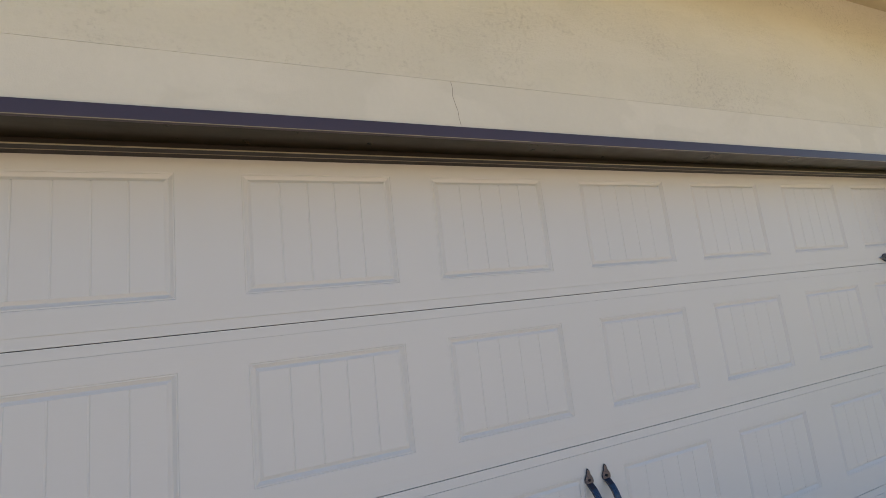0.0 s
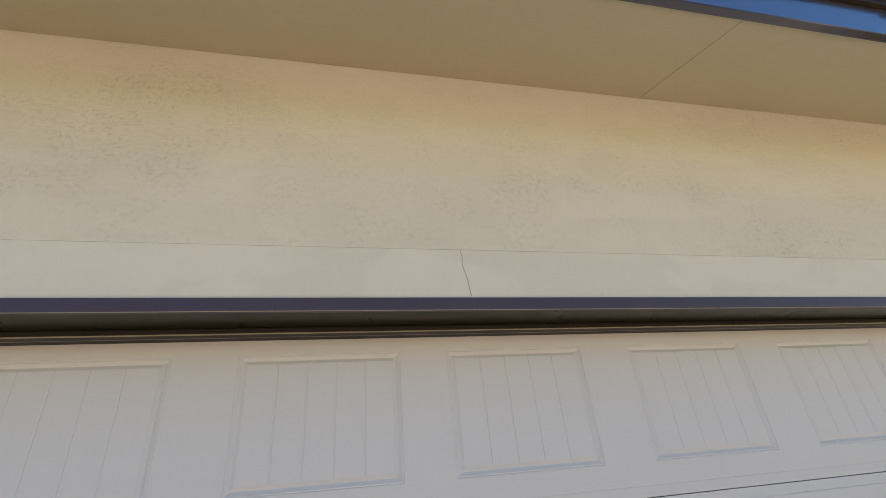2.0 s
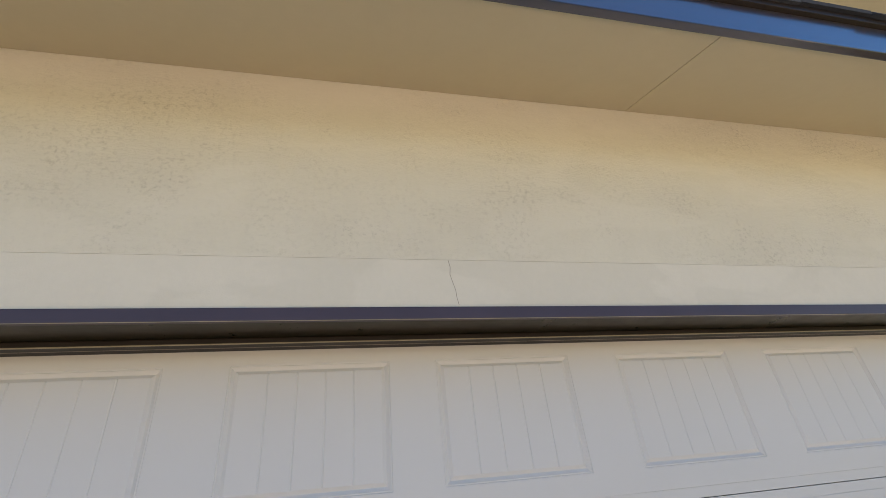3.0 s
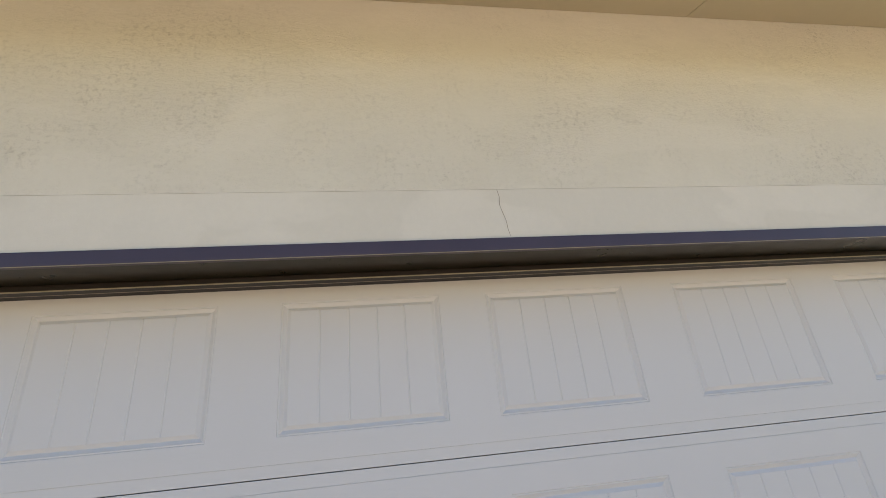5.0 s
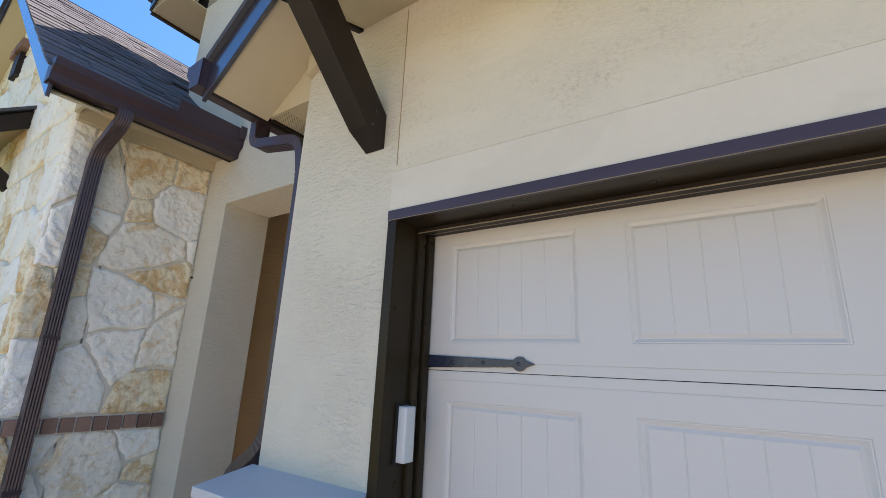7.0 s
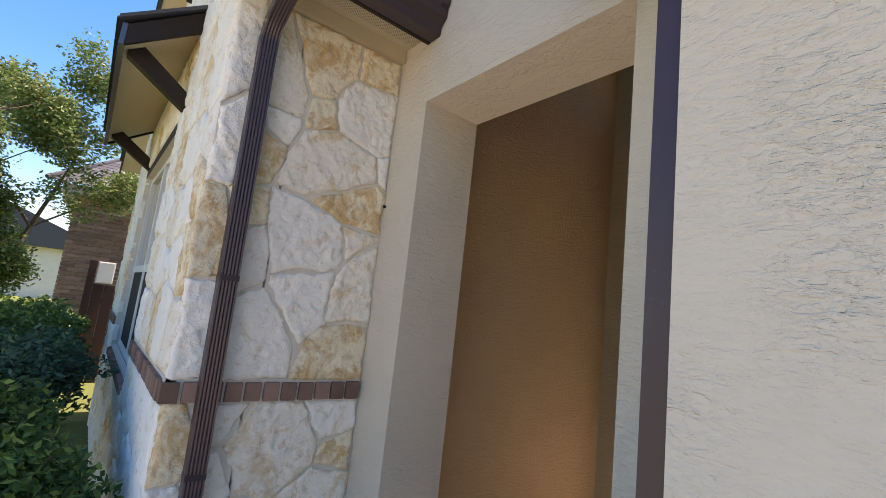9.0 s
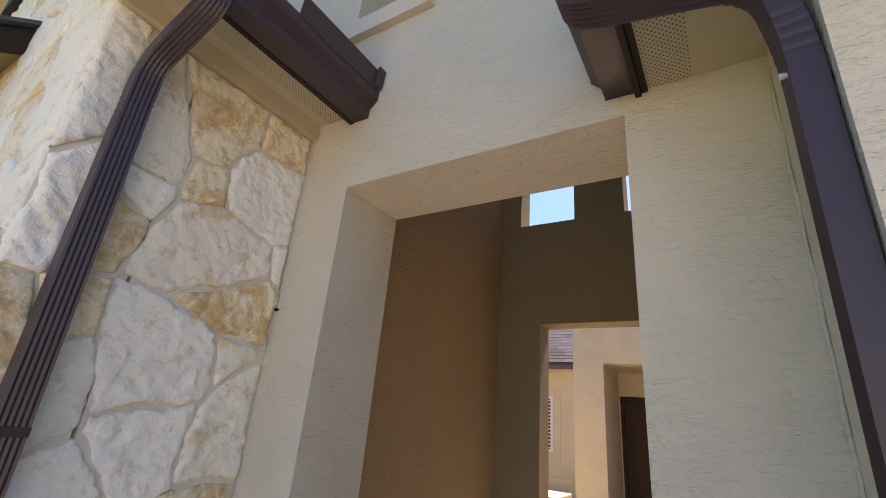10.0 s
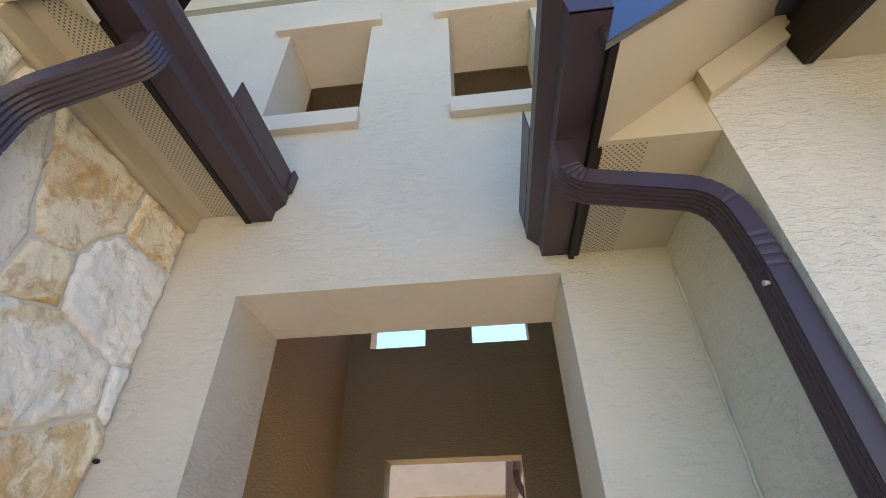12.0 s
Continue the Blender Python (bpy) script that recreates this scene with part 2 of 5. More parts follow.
m.b.inputs["Transmission Weight"].default_value = 0.6
M_LANTERN = m.m

m = Mat("dark_door_wood", (0.032, 0.017, 0.011), 0.45, spec=0.3)
m.tint(m.noise(12, 5, stretch=(1, 1, 0.1)), 0.6, 1.5)
m.bump(m.noise(40, 4, stretch=(1, 1, 0.08)), 0.001, 0.6)
M_ENTRY = m.m

m = Mat("fence_wood", (0.055, 0.022, 0.018), 0.75)
m.tint(m.rnd(), 0.75, 1.3)
m.tint(m.noise(10, 5, stretch=(1, 1, 0.1)), 0.7, 1.3)
M_FENCE = m.m

m = Mat("bark", (0.13, 0.10, 0.075), 0.9, spec=0.2)
m.tint(m.noise(15, 5, stretch=(1, 1, 0.25)), 0.6, 1.4)
m.bump(m.noise(25, 5, stretch=(1, 1, 0.3)), 0.006, 0.8)
M_BARK = m.m


def leaf_material(name, color, tip):
    m = Mat(name, color, 0.5, spec=0.35)
    m.mix(m.ramp(m.island(), 0.72, 1.0, 0, 0.9), tip)
    m.tint(m.island(), 0.6, 1.35)
    m.tint(m.noise(2.5, 3), 0.75, 1.2)
    m.b.inputs["Transmission Weight"].default_value = 0.0
    tr = m.n("ShaderNodeBsdfTranslucent")
    ms = m.n("ShaderNodeMixShader")
    ms.inputs[0].default_value = 0.3
    m.link(m.col, tr.inputs["Color"])
    out = m.nt.nodes["Material Output"]
    m.link(m.b.outputs["BSDF"], ms.inputs[1])
    m.link(tr.outputs["BSDF"], ms.inputs[2])
    m.link(ms.outputs[0], out.inputs["Surface"])
    return m.m


M_LEAF_BUSH = leaf_material("shrub_leaf", (0.075, 0.165, 0.040), (0.24, 0.32, 0.06))
M_LEAF_BLUE = leaf_material("juniper_leaf", (0.07, 0.15, 0.085), (0.14, 0.24, 0.12))
M_LEAF_TREE = leaf_material("tree_leaf", (0.15, 0.24, 0.065), (0.32, 0.28, 0.11))


# ---- mesh helpers ----
PLACE = {}


def thing(name, at, label, category, group="", kind=""):
    """An empty at the base of a thing."""
    ob = new(name)
    ob.location = at
    ob.empty_display_size = 0.1
    PLACE[ob] = Vector(at)
    return tagged(ob, label, category, group, kind)


def to_mesh(bm, name, material, smooth=False):
    me = bpy.data.meshes.new(name)
    bm.normal_update()
    bm.to_mesh(me)
    bm.free()
    me.materials.append(material)
    if smooth:
        for p in me.polygons:
            p.use_smooth = True
    return me


def part(name, bm, material, parent, label="", smooth=False):
    """Links a bmesh, given in the world's metres, as one mesh under a thing or a part."""
    at = PLACE[parent]
    bmesh.ops.translate(bm, verts=bm.verts, vec=-at)
    ob = new(name, to_mesh(bm, name, material, smooth))
    ob.parent = parent
    PLACE[ob] = at
    return tagged(ob, label)


def solid(name, bm, material, label, category, kind="structure", smooth=False):
    """A top-level mesh in the world's metres."""
    ob = new(name, to_mesh(bm, name, material, smooth))
    PLACE[ob] = Vector((0, 0, 0))
    return tagged(ob, label, category, "", kind)


def box(lo, hi, bevel=0.0, bm=None):
    bm = bm or bmesh.new()
    vs = [bm.verts.new((x, y, z)) for x in (lo[0], hi[0]) for y in (lo[1], hi[1]) for z in (lo[2], hi[2])]
    fs = [bm.faces.new([vs[i] for i in q]) for q in ((0, 1, 3, 2), (4, 6, 7, 5), (0, 4, 5, 1), (2, 3, 7, 6), (0, 2, 6, 4), (1, 5, 7, 3))]
    if bevel:
        es = list({e for f in fs for e in f.edges})
        bmesh.ops.bevel(bm, geom=es, offset=bevel, segments=2, affect="EDGES", profile=0.7)
    return bm


def prism(points, axis, a, b, bm=None, bevel=0.0):
    """A flat outline, pushed along an axis from a to b. Points are the other two coordinates in order."""
    bm = bm or bmesh.new()

    def put(p, c):
        q = list(p)
        q.insert("xyz".index(axis), c)
        return bm.verts.new(q)

    va, vb = [put(p, a) for p in points], [put(p, b) for p in points]
    fs = [bm.faces.new(va), bm.faces.new(vb[::-1])]
    for i in range(len(points)):
        j = (i + 1) % len(points)
        fs.append(bm.faces.new((va[j], va[i], vb[i], vb[j])))
    bmesh.ops.recalc_face_normals(bm, faces=fs)
    if bevel:
        es = list({e for f in fs for e in f.edges})
        bmesh.ops.bevel(bm, geom=es, offset=bevel, segments=2, affect="EDGES", profile=0.7)
    return bm


def wall(axis, a, b, u0, u1, z0, z1, holes=()):
    """A wall from a to b across axis 'x' or 'y', from u0 to u1 along the other one, with openings (u0, u1, z0, z1)."""
    us = sorted({u0, u1, *[h for q in holes for h in q[:2] if u0 < h < u1]})
    zs = sorted({z0, z1, *[h for q in holes for h in q[2:] if z0 < h < z1]})
    bm = bmesh.new()
    cache = {}

    def vert(c, u, z):
        key = (c, u, z)
        if key not in cache:
            cache[key] = bm.verts.new((u, c, z) if axis == "y" else (c, u, z))
        return cache[key]

    def filled(i, j):
        if not (0 <= i < len(us) - 1 and 0 <= j < len(zs) - 1):
            return False
        u, z = (us[i] + us[i + 1]) / 2, (zs[j] + zs[j + 1]) / 2
        return not any(q[0] < u < q[1] and q[2] < z < q[3] for q in holes)

    for i in range(len(us) - 1):
        for j in range(len(zs) - 1):
            if not filled(i, j):
                continue
            p, q, r, s = us[i], us[i + 1], zs[j], zs[j + 1]
            bm.faces.new([vert(a, p, r), vert(a, q, r), vert(a, q, s), vert(a, p, s)])
            bm.faces.new([vert(b, p, s), vert(b, q, s), vert(b, q, r), vert(b, p, r)])
            for (k, l), (e, f) in (((i - 1, j), ((p, r), (p, s))), ((i + 1, j), ((q, s), (q, r))), ((i, j - 1), ((q, r), (p, r))), ((i, j + 1), ((p, s), (q, s)))):
                if not filled(k, l):
                    bm.faces.new([vert(a, *e), vert(a, *f), vert(b, *f), vert(b, *e)])
    bmesh.ops.recalc_face_normals(bm, faces=bm.faces)
    return bm


def rounded(path, radius, steps=6):
    """A path with its corners rounded."""
    pts = [Vector(p) for p in path]
    out = [pts[0]]
    for a, b, c in zip(pts, pts[1:], pts[2:]):
        r = min(radius, (a - b).length * 0.45, (c - b).length * 0.45)
        p, q = b + (a - b).normalized() * r, b + (c - b).normalized() * r
        for k in range(steps + 1):
            t = k / steps
            out.append((1 - t) ** 2 * p + 2 * t * (1 - t) * b + t * t * q)
    return out + [pts[-1]]


def sweep(path, outline, side, bm=None, crimp=()):
    """A closed outline (u, v) carried along a path; u lies along 'side' as far as the path allows. crimp: path steps that are drawn in."""
    bm = bm or bmesh.new()
    rings = []
    for i, p in enumerate(path):
        d = (path[min(i + 1, len(path) - 1)] - path[max(i - 1, 0)]).normalized()
        u = Vector(side) - d * Vector(side).dot(d)
        u.normalize()
        v = d.cross(u)
        k = 0.965 if i in crimp else 1.0
        rings.append([bm.verts.new(p + u * a * k + v * b * k) for a, b in outline])
    for r, s in zip(rings, rings[1:]):
        for i in range(len(outline)):
            j = (i + 1) % len(outline)
            bm.faces.new((r[i], r[j], s[j], s[i]))
    bm.faces.new(rings[0][::-1])
    bm.faces.new(rings[-1])
    bmesh.ops.recalc_face_normals(bm, faces=bm.faces)
    return bm


def tube(points, radii, sides=8, bm=None):
    """A round tapering limb."""
    bm = bm or bmesh.new()
    rings = []
    pts = [Vector(p) for p in points]
    for i, p in enumerate(pts):
        d = (pts[min(i + 1, len(pts) - 1)] - pts[max(i - 1, 0)]).normalized()
        u = d.orthogonal().normalized()
        v = d.cross(u)
        rings.append([bm.verts.new(p + (u * math.cos(a) + v * math.sin(a)) * radii[i]) for a in [2 * math.pi * k / sides for k in range(sides)]])
    for r, s in zip(rings, rings[1:]):
        for i in range(sides):
            j = (i + 1) % sides
            bm.faces.new((r[i], r[j], s[j], s[i]))
    bm.faces.new(rings[0][::-1])
    bm.faces.new(rings[-1])
    return bm


# ---- plan, in metres ----
GY, DY = 1.296, 1.492           # garage wall face, garage door face
GX0, GX1 = -1.92, 4.08          # garage side walls
FX0, FX1 = -1.375, 3.545        # outer edges of the garage door frame
HEAD = 2.125                    # top of the garage door frame
TY0, TY1 = 1.777, 2.125         # entry wall, front and back
IY0, IY1 = 4.01, 4.21           # rear wall of the entry
SX, SY = -3.67, 0.92            # stone wing: side face, front face
SXL = -8.2                      # stone wing: far side

# ---- ground ----
g = bmesh.new()
bmesh.ops.create_grid(g, x_segments=8, y_segments=8, size=400)
solid("ground", g, M_LAWN, "mown lawn reaching out past the houses", "lawn")
# unseen slab; reaches left past the garage to bounce light onto the wing
solid("driveway", box((-3.55, -9, -0.1), (4.8, 1.75, 0.03), 0.01), M_CONCRETE, "unseen pale brushed concrete driveway, widened past the garage to bounce light", "driveway")
solid("pavement", box((-4.3, 1.78, -0.1), (-1.5, 9.6, 0.06), 0.01), M_CONCRETE, "pale concrete floor of the entry passage", "paving")
solid("courtyard_floor", box((-9, 4.3, -0.1), (-4.31, 10.2, 0.06), 0.01), M_CONCRETE, "sunlit concrete floor of the courtyard", "paving")

# ---- garage ----
solid("wall_garage_front", wall("y", GY, 1.60, -1.364, GX1, 0.0, 2.87, [(-1.364, FX1, 0.0, HEAD)]), M_STUCCO_FINE, "beige stucco garage wall with worn hand-trowelled texture", "wall")
solid("wall_garage_gable", prism([(-1.364, 2.87), (GX1, 2.87), (GX1, 2.955), (1.08, 5.2), (-1.364, 3.36)], "y", GY, 1.60), M_STUCCO_FINE, "beige stucco gable above the garage door", "wall")
solid("wall_garage_pier", prism([(GX0, 0.0), (FX0, 0.0), (FX0, HEAD), (-1.364, HEAD), (-1.364, 3.36), (GX0, 2.955)], "y", GY, 1.60), M_STUCCO, "rough trowelled beige stucco beside the garage door", "wall")
solid("wall_garage_side", wall("x", GX0, -1.72, 1.60, TY0, 0.0, 2.9), M_STUCCO, "beige textured stucco return beside the garage", "wall")
solid("wall_garage_right", wall("x", 3.9, GX1, 1.60, 7.5, 0.0, 2.9), M_STUCCO, "beige stucco side wall of the garage", "wall")
rag = random.Random(5)
lower = [(FX0 - 0.003 + 0.035 * k, 2.1195 + rag.choice((0, 0, 0, 1, 2)) * rag.uniform(-0.0014, 0.0010)) for k in range(156)]
solid("trim_band", prism([(lower[-1][0], 2.269), (lower[0][0], 2.269), *lower], "y", GY - 0.0022, GY + 0.0008), M_STUCCO_SMOOTH, "smooth plaster band above the garage door", "trim")

# hairline crack in the band and the control joint beside the door
cr = bmesh.new()
line = [(0.553, 2.268), (0.557, 2.246), (0.554, 2.222), (0.560, 2.196), (0.566, 2.172), (0.567, 2.150), (0.571, 2.128)]
for (a, b), (c, d) in zip(line, line[1:]):
    w = 0.0006
    vs = [cr.verts.new(p) for p in ((a - w, GY - 0.0030, b), (a + w, GY - 0.0030, b), (c + w, GY - 0.0030, d), (c - w, GY - 0.0030, d))]
    cr.faces.new(vs)
solid("trim_crack", cr, M_CRACK, "hairline crack down the smooth plaster band", "crack")
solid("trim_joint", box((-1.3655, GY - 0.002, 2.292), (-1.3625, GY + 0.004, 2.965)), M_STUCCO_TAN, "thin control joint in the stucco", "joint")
ln = box((FX0 - 0.003, GY - 0.0016, 2.2705), (GX1 - 0.02, GY + 0.004, 2.2725))
solid("trim_screed", ln, M_STUCCO_SMOOTH, "fine screed line above the plaster band", "trim")

# low stucco plinth with a sloping cap, left of the door
PX = -1.955
solid("wall_plinth", wall("y", 1.10, GY, PX + 0.015, FX0, 0.0, 1.165), M_STUCCO, "beige stucco plinth under the pier", "wall")
solid("trim_plinth_cap", prism([(1.082, 1.165), (1.082, 1.197), (GY + 0.001, 1.237), (GY + 0.001, 1.165)], "x", PX, FX0 - 0.001, bevel=0.004), M_CAP, "pale painted sloping cap on the plinth", "cap")
solid("trim_plinth_side", prism([(PX, 1.165), (PX, 1.197), (GX0 - 0.001, 1.215), (GX0 - 0.001, 1.165)], "y", GY + 0.002, 1.62, bevel=0.003), M_CAP, "pale painted cap wrapping round the pier", "cap")

# brown timber frame of the garage door
fr_ob = thing("door_frame", (1.08, 1.39, 0.03), "dark brown painted timber frame of the garage door", "door frame", kind="structure")
part("head", box((FX0, GY + 0.001, 2.084), (FX1, DY - 0.002, HEAD), 0.002), M_BROWN, fr_ob)
part("face_board", box((FX0, GY - 0.015, 2.0825), (FX1, GY + 0.0005, 2.1182), 0.003), M_HEAD, fr_ob, "brown face of the frame, coloured with a purple sky reflection")
# three thin beads drawn as highlights on the board and moulding edges
part("bead", box((FX0 + 0.001, GY - 0.0156, 2.0818), (FX1 - 0.001, GY - 0.0130, 2.0832), 0.0004), M_EDGE, fr_ob, "painted highlight along the edge of the face board")
part("bead", box((FX0 + 0.04, 1.4015, 2.0646), (FX1 - 0.04, 1.4048, 2.0676), 0.0006), M_EDGE, fr_ob, "painted highlight along the edge of the moulding")
part("bead", box((FX0 + 0.06, 1.4485, 2.0705), (FX1 - 0.06, 1.4518, 2.0732), 0.0006), M_EDGE, fr_ob, "painted highlight along the edge of the moulding")
part("jamb", box((FX0, GY - 0.012, 0.03), (FX0 + 0.038, DY - 0.002, 2.083), 0.003), M_BROWN, fr_ob)
part("jamb", box((FX1 - 0.038, GY - 0.012, 0.03), (FX1, DY - 0.002, 2.083), 0.003), M_BROWN, fr_ob)
part("stop", box((FX0 + 0.04, 1.405, 2.066), (FX1 - 0.04, 1.438, 2.0835), 0.005), M_BEAM, fr_ob)
part("stop", box((FX0 + 0.0385, 1.405, 0.03), (FX0 + 0.052, 1.438, 2.066), 0.004), M_BROWN, fr_ob)
part("stop", box((FX1 - 0.052, 1.405, 0.03), (FX1 - 0.0385, 1.438, 2.066), 0.004), M_BROWN, fr_ob)
part("weather_strip", box((FX0 + 0.04, 1.452, 2.072), (FX1 - 0.04, 1.486, 2.0835), 0.004), M_BEAM, fr_ob, "dark rubber weather strip")
part("weather_strip", box((FX0 + 0.0385, 1.452, 0.03), (FX0 + 0.058, 1.486, 2.071), 0.005), M_BROWN, fr_ob)
part("weather_strip", box((FX1 - 0.058, 1.452, 0.03), (FX1 - 0.0385, 1.486, 2.071), 0.005), M_BROWN, fr_ob)
# black strips that paint the shade deep between stop and weather strip
part("groove", box((FX0 + 0.04, 1.4385, 2.0800), (FX1 - 0.04, 1.4515, 2.0838)), M_SEAL, fr_ob, "black strip painting the shade between the mouldings")
part("groove", box((FX0 + 0.0382, 1.4385, 0.03), (FX0 + 0.0405, 1.4515, 2.079)), M_SEAL, fr_ob, "black strip painting the shade between the mouldings")
# black board whose colour stands for the unlit space behind the joints
solid("garage_backing", box((FX0 + 0.002, 1.548, 0.03), (FX1 - 0.002, 1.59, 2.12)), M_SEAL, "black board coloured for the unlit garage behind the door", "backing")

# sectional garage door
LEFTS = [-1.242, -0.655, -0.044, 0.533, 1.138, 1.738, 2.362, 2.950]
RIGHTS = [-0.796, -0.209, 0.394, 0.970, 1.580, 2.180, 2.800, 3.392]
DX0, DX1 = -1.332, 3.502
ROWS = [(0.035, 0.585, 0.165, 0.49), (0.585, 1.092, 0.680, 0.995), (1.092, 1.598, 1.187, 1.503), (1.598, 2.14, 1.689, 2.033)]
door = thing("garage_door", (1.08, DY, 0.03), "cream white sectional garage door with embossed panels", "garage door")


def panel(x0, x1, z0, z1):
    """One embossed panel: a raised bead, a cove, and a field of five grooved boards."""
    bm = bmesh.new()
    rings = []
    for inset, depth in ((0, 0), (0.002, 0.0018), (0.005, 0.0014), (0.014, 0.0068), (0.0155, 0.0069), (0.0245, 0.0022)):
        a, b, c, d, y = x0 + inset, x1 - inset, z0 + inset, z1 - inset, DY + depth
        rings.append([bm.verts.new(p) for p in ((a, y, c), (b, y, c), (b, y, d), (a, y, d))])
    for r, s in zip(rings, rings[1:]):
        for i in range(4):
            j = (i + 1) % 4
            bm.faces.new((r[i], r[j], s[j], s[i]))
    a, b, c, d, y = x0 + 0.0245, x1 - 0.0245, z0 + 0.0245, z1 - 0.0245, DY + 0.0022
    w = (b - a) / 5
    prof = [(a, y)]
    for k in range(1, 5):
        prof += [(a + k * w - 0.003, y), (a + k * w, y + 0.0015), (a + k * w + 0.003, y)]
    prof.append((b, y))
    lo = [bm.verts.new((x, q, c)) for x, q in prof]
    hi = [bm.verts.new((x, q, d)) for x, q in prof]
    for i in range(len(prof) - 1):
        bm.faces.new((lo[i], lo[i + 1], hi[i + 1], hi[i]))
    return bm


for z0, z1, p0, p1 in ROWS:
    sec = part("section", wall("y", DY, 1.53, DX0, DX1, z0 + 0.03, z1 - 0.03, [(a, b, p0, p1) for a, b in zip(LEFTS, RIGHTS)]), M_DOOR, door)
    for lo, hi in ((z0 + 0.001, z0 + 0.0299), (z1 - 0.0299, z1 - 0.001)):
        part("rail", box((DX0, DY + 0.0018, lo), (DX1, 1.53, hi), 0.0012), M_DOOR, sec)
    for a, b in zip(LEFTS, RIGHTS):
        part("panel", panel(a, b, p0, p1), M_DOOR, sec)


def strap_hinge(x, side):
    """A spear-tipped strap on the door, its root at x, running to the given side."""
    y0, y1, z = DY - 0.009, DY - 0.001, 1.627
    ob = thing("strap_hinge", (x, DY, z), "black wrought iron strap hinge with spear tip", "hinge", "strap hinges")
    half = [(0, 0.021), (0.30, 0.0115), (0.318, 0.011), (0.325, 0.018), (0.337, 0.0225), (0.350, 0.0195), (0.359, 0.011), (0.372, 0.0055), (0.386, 0.0015)]
    outline = [(x + side * u, z + v) for u, v in half] + [(x + side * u, z - v) for u, v in half[::-1]]
    part("strap", prism(outline, "y", y0, y1, bevel=0.0015), M_IRON, ob)
    for u in (0.10, 0.215, 0.337):
        b = bmesh.new()
        bmesh.ops.create_uvsphere(b, u_segments=10, v_segments=6, radius=0.006)
        bmesh.ops.scale(b, vec=(1, 0.5, 1), verts=b.verts)
        bmesh.ops.translate(b, vec=(x + side * u, y0 - 0.0005, z), verts=b.verts)
        part("rivet", b, M_IRON, ob, smooth=True)


strap_hinge(-1.318, 1)
strap_hinge(3.445, -1)


def pull_handle(x):
    top, low, y = 1.015, 0.765, DY
    ob = thing("pull_handle", (x, DY, low), "black iron pull handle with spade-shaped ends", "handle", "garage door handles")
    half = [(0.030, 0.001), (0.022, 0.0055), (0.012, 0.0075), (0.004, 0.0125), (-0.004, 0.0165), (-0.013, 0.0165), (-0.021, 0.011), (-0.026, 0.004)]
    for z, s in ((top - 0.03, 1), (low + 0.03, -1)):
        outline = [(x + v, z + s * u) for u, v in half] + [(x - v, z + s * u) for u, v in half[::-1]]
        pl = part("spade", prism(outline, "y", y - 0.008, y - 0.001, bevel=0.0015), M_IRON, ob)
        b = bmesh.new()
        bmesh.ops.create_cone(b, segments=10, radius1=0.005, radius2=0.004, depth=0.004, cap_ends=True, matrix=pose(x, y - 0.0095, z - s * 0.006, 90))
        part("screw", b, M_SEAL, pl)
    path = [Vector((x, y - 0.008 - 0.045 * math.sin(math.pi * k / 12) ** 0.7, top - 0.05 - k * (top - low - 0.1) / 12)) for k in range(13)]
    part("grip", sweep(path, [(-0.011, -0.004), (0.011, -0.004), (0.011, 0.004), (-0.011, 0.004)], (1, 0, 0)), M_IRON, ob)


pull_handle(0.985)
pull_handle(1.058)

# keypad on the jamb
kp = thing("keypad", (-1.318, 1.39, 1.32), "pale grey plastic garage keypad on the brown jamb", "keypad")
part("cover", box((-1.3365, 1.352, 1.320), (-1.297, 1.400, 1.484), 0.006), M_KEYPAD, kp, smooth=True)
part("base", box((-1.3368, 1.346, 1.312), (-1.328, 1.404, 1.492), 0.003), M_SEAL, kp, "dark backing plate")

# ---- pent roof over the garage door ----
PS = 0.355                                  # fall of its underside
PZ = 2.982                                  # underside at the wall
PY = 0.815                                  # front edge


def pz(y):
    return PZ - PS * (GY - y)


pent = thing("pent_roof", (1.2, GY, PZ), "pent roof with beige soffit and dark brown fascia over the garage door", "roof", kind="structure")
for a, b in ((-1.607, 1.3685), (1.3715, 4.4)):
    part("soffit_panel", prism([(GY - 0.001, PZ), (PY + 0.018, pz(PY + 0.018)), (PY + 0.018, pz(PY + 0.018) + 0.012), (GY - 0.001, PZ + 0.012)], "x", a, b), M_SOFFIT, pent)
part("soffit_backing", prism([(GY - 0.001, PZ + 0.014), (PY + 0.02, pz(PY + 0.02) + 0.014), (PY + 0.02, pz(PY + 0.02) + 0.03), (GY - 0.001, PZ + 0.03)], "x", -1.605, 4.4), M_SEAL, pent)
part("fascia", box((-1.633, PY - 0.012, pz(PY) - 0.004), (4.42, PY + 0.016, pz(PY) + 0.135), 0.003), M_FASCIA, pent)
part("drip_edge", box((-1.64, PY - 0.028, pz(PY) + 0.137), (4.43, PY + 0.01, pz(PY) + 0.165), 0.003), M_BEAM, pent)
part("end_board", prism([(GY - 0.002, PZ - 0.014), (PY + 0.018, pz(PY) - 0.008), (PY + 0.018, pz(PY) + 0.13), (GY - 0.002, PZ + 0.13)], "x", -1.634, -1.608, bevel=0.002), M_BEAM, pent)
part("roof_deck", prism([(GY - 0.002, PZ + 0.032), (PY + 0.02, pz(PY) + 0.035), (PY + 0.02, pz(PY) + 0.135), (GY - 0.002, PZ + 0.19)], "x", -1.605, 4.4), M_BEAM, pent)
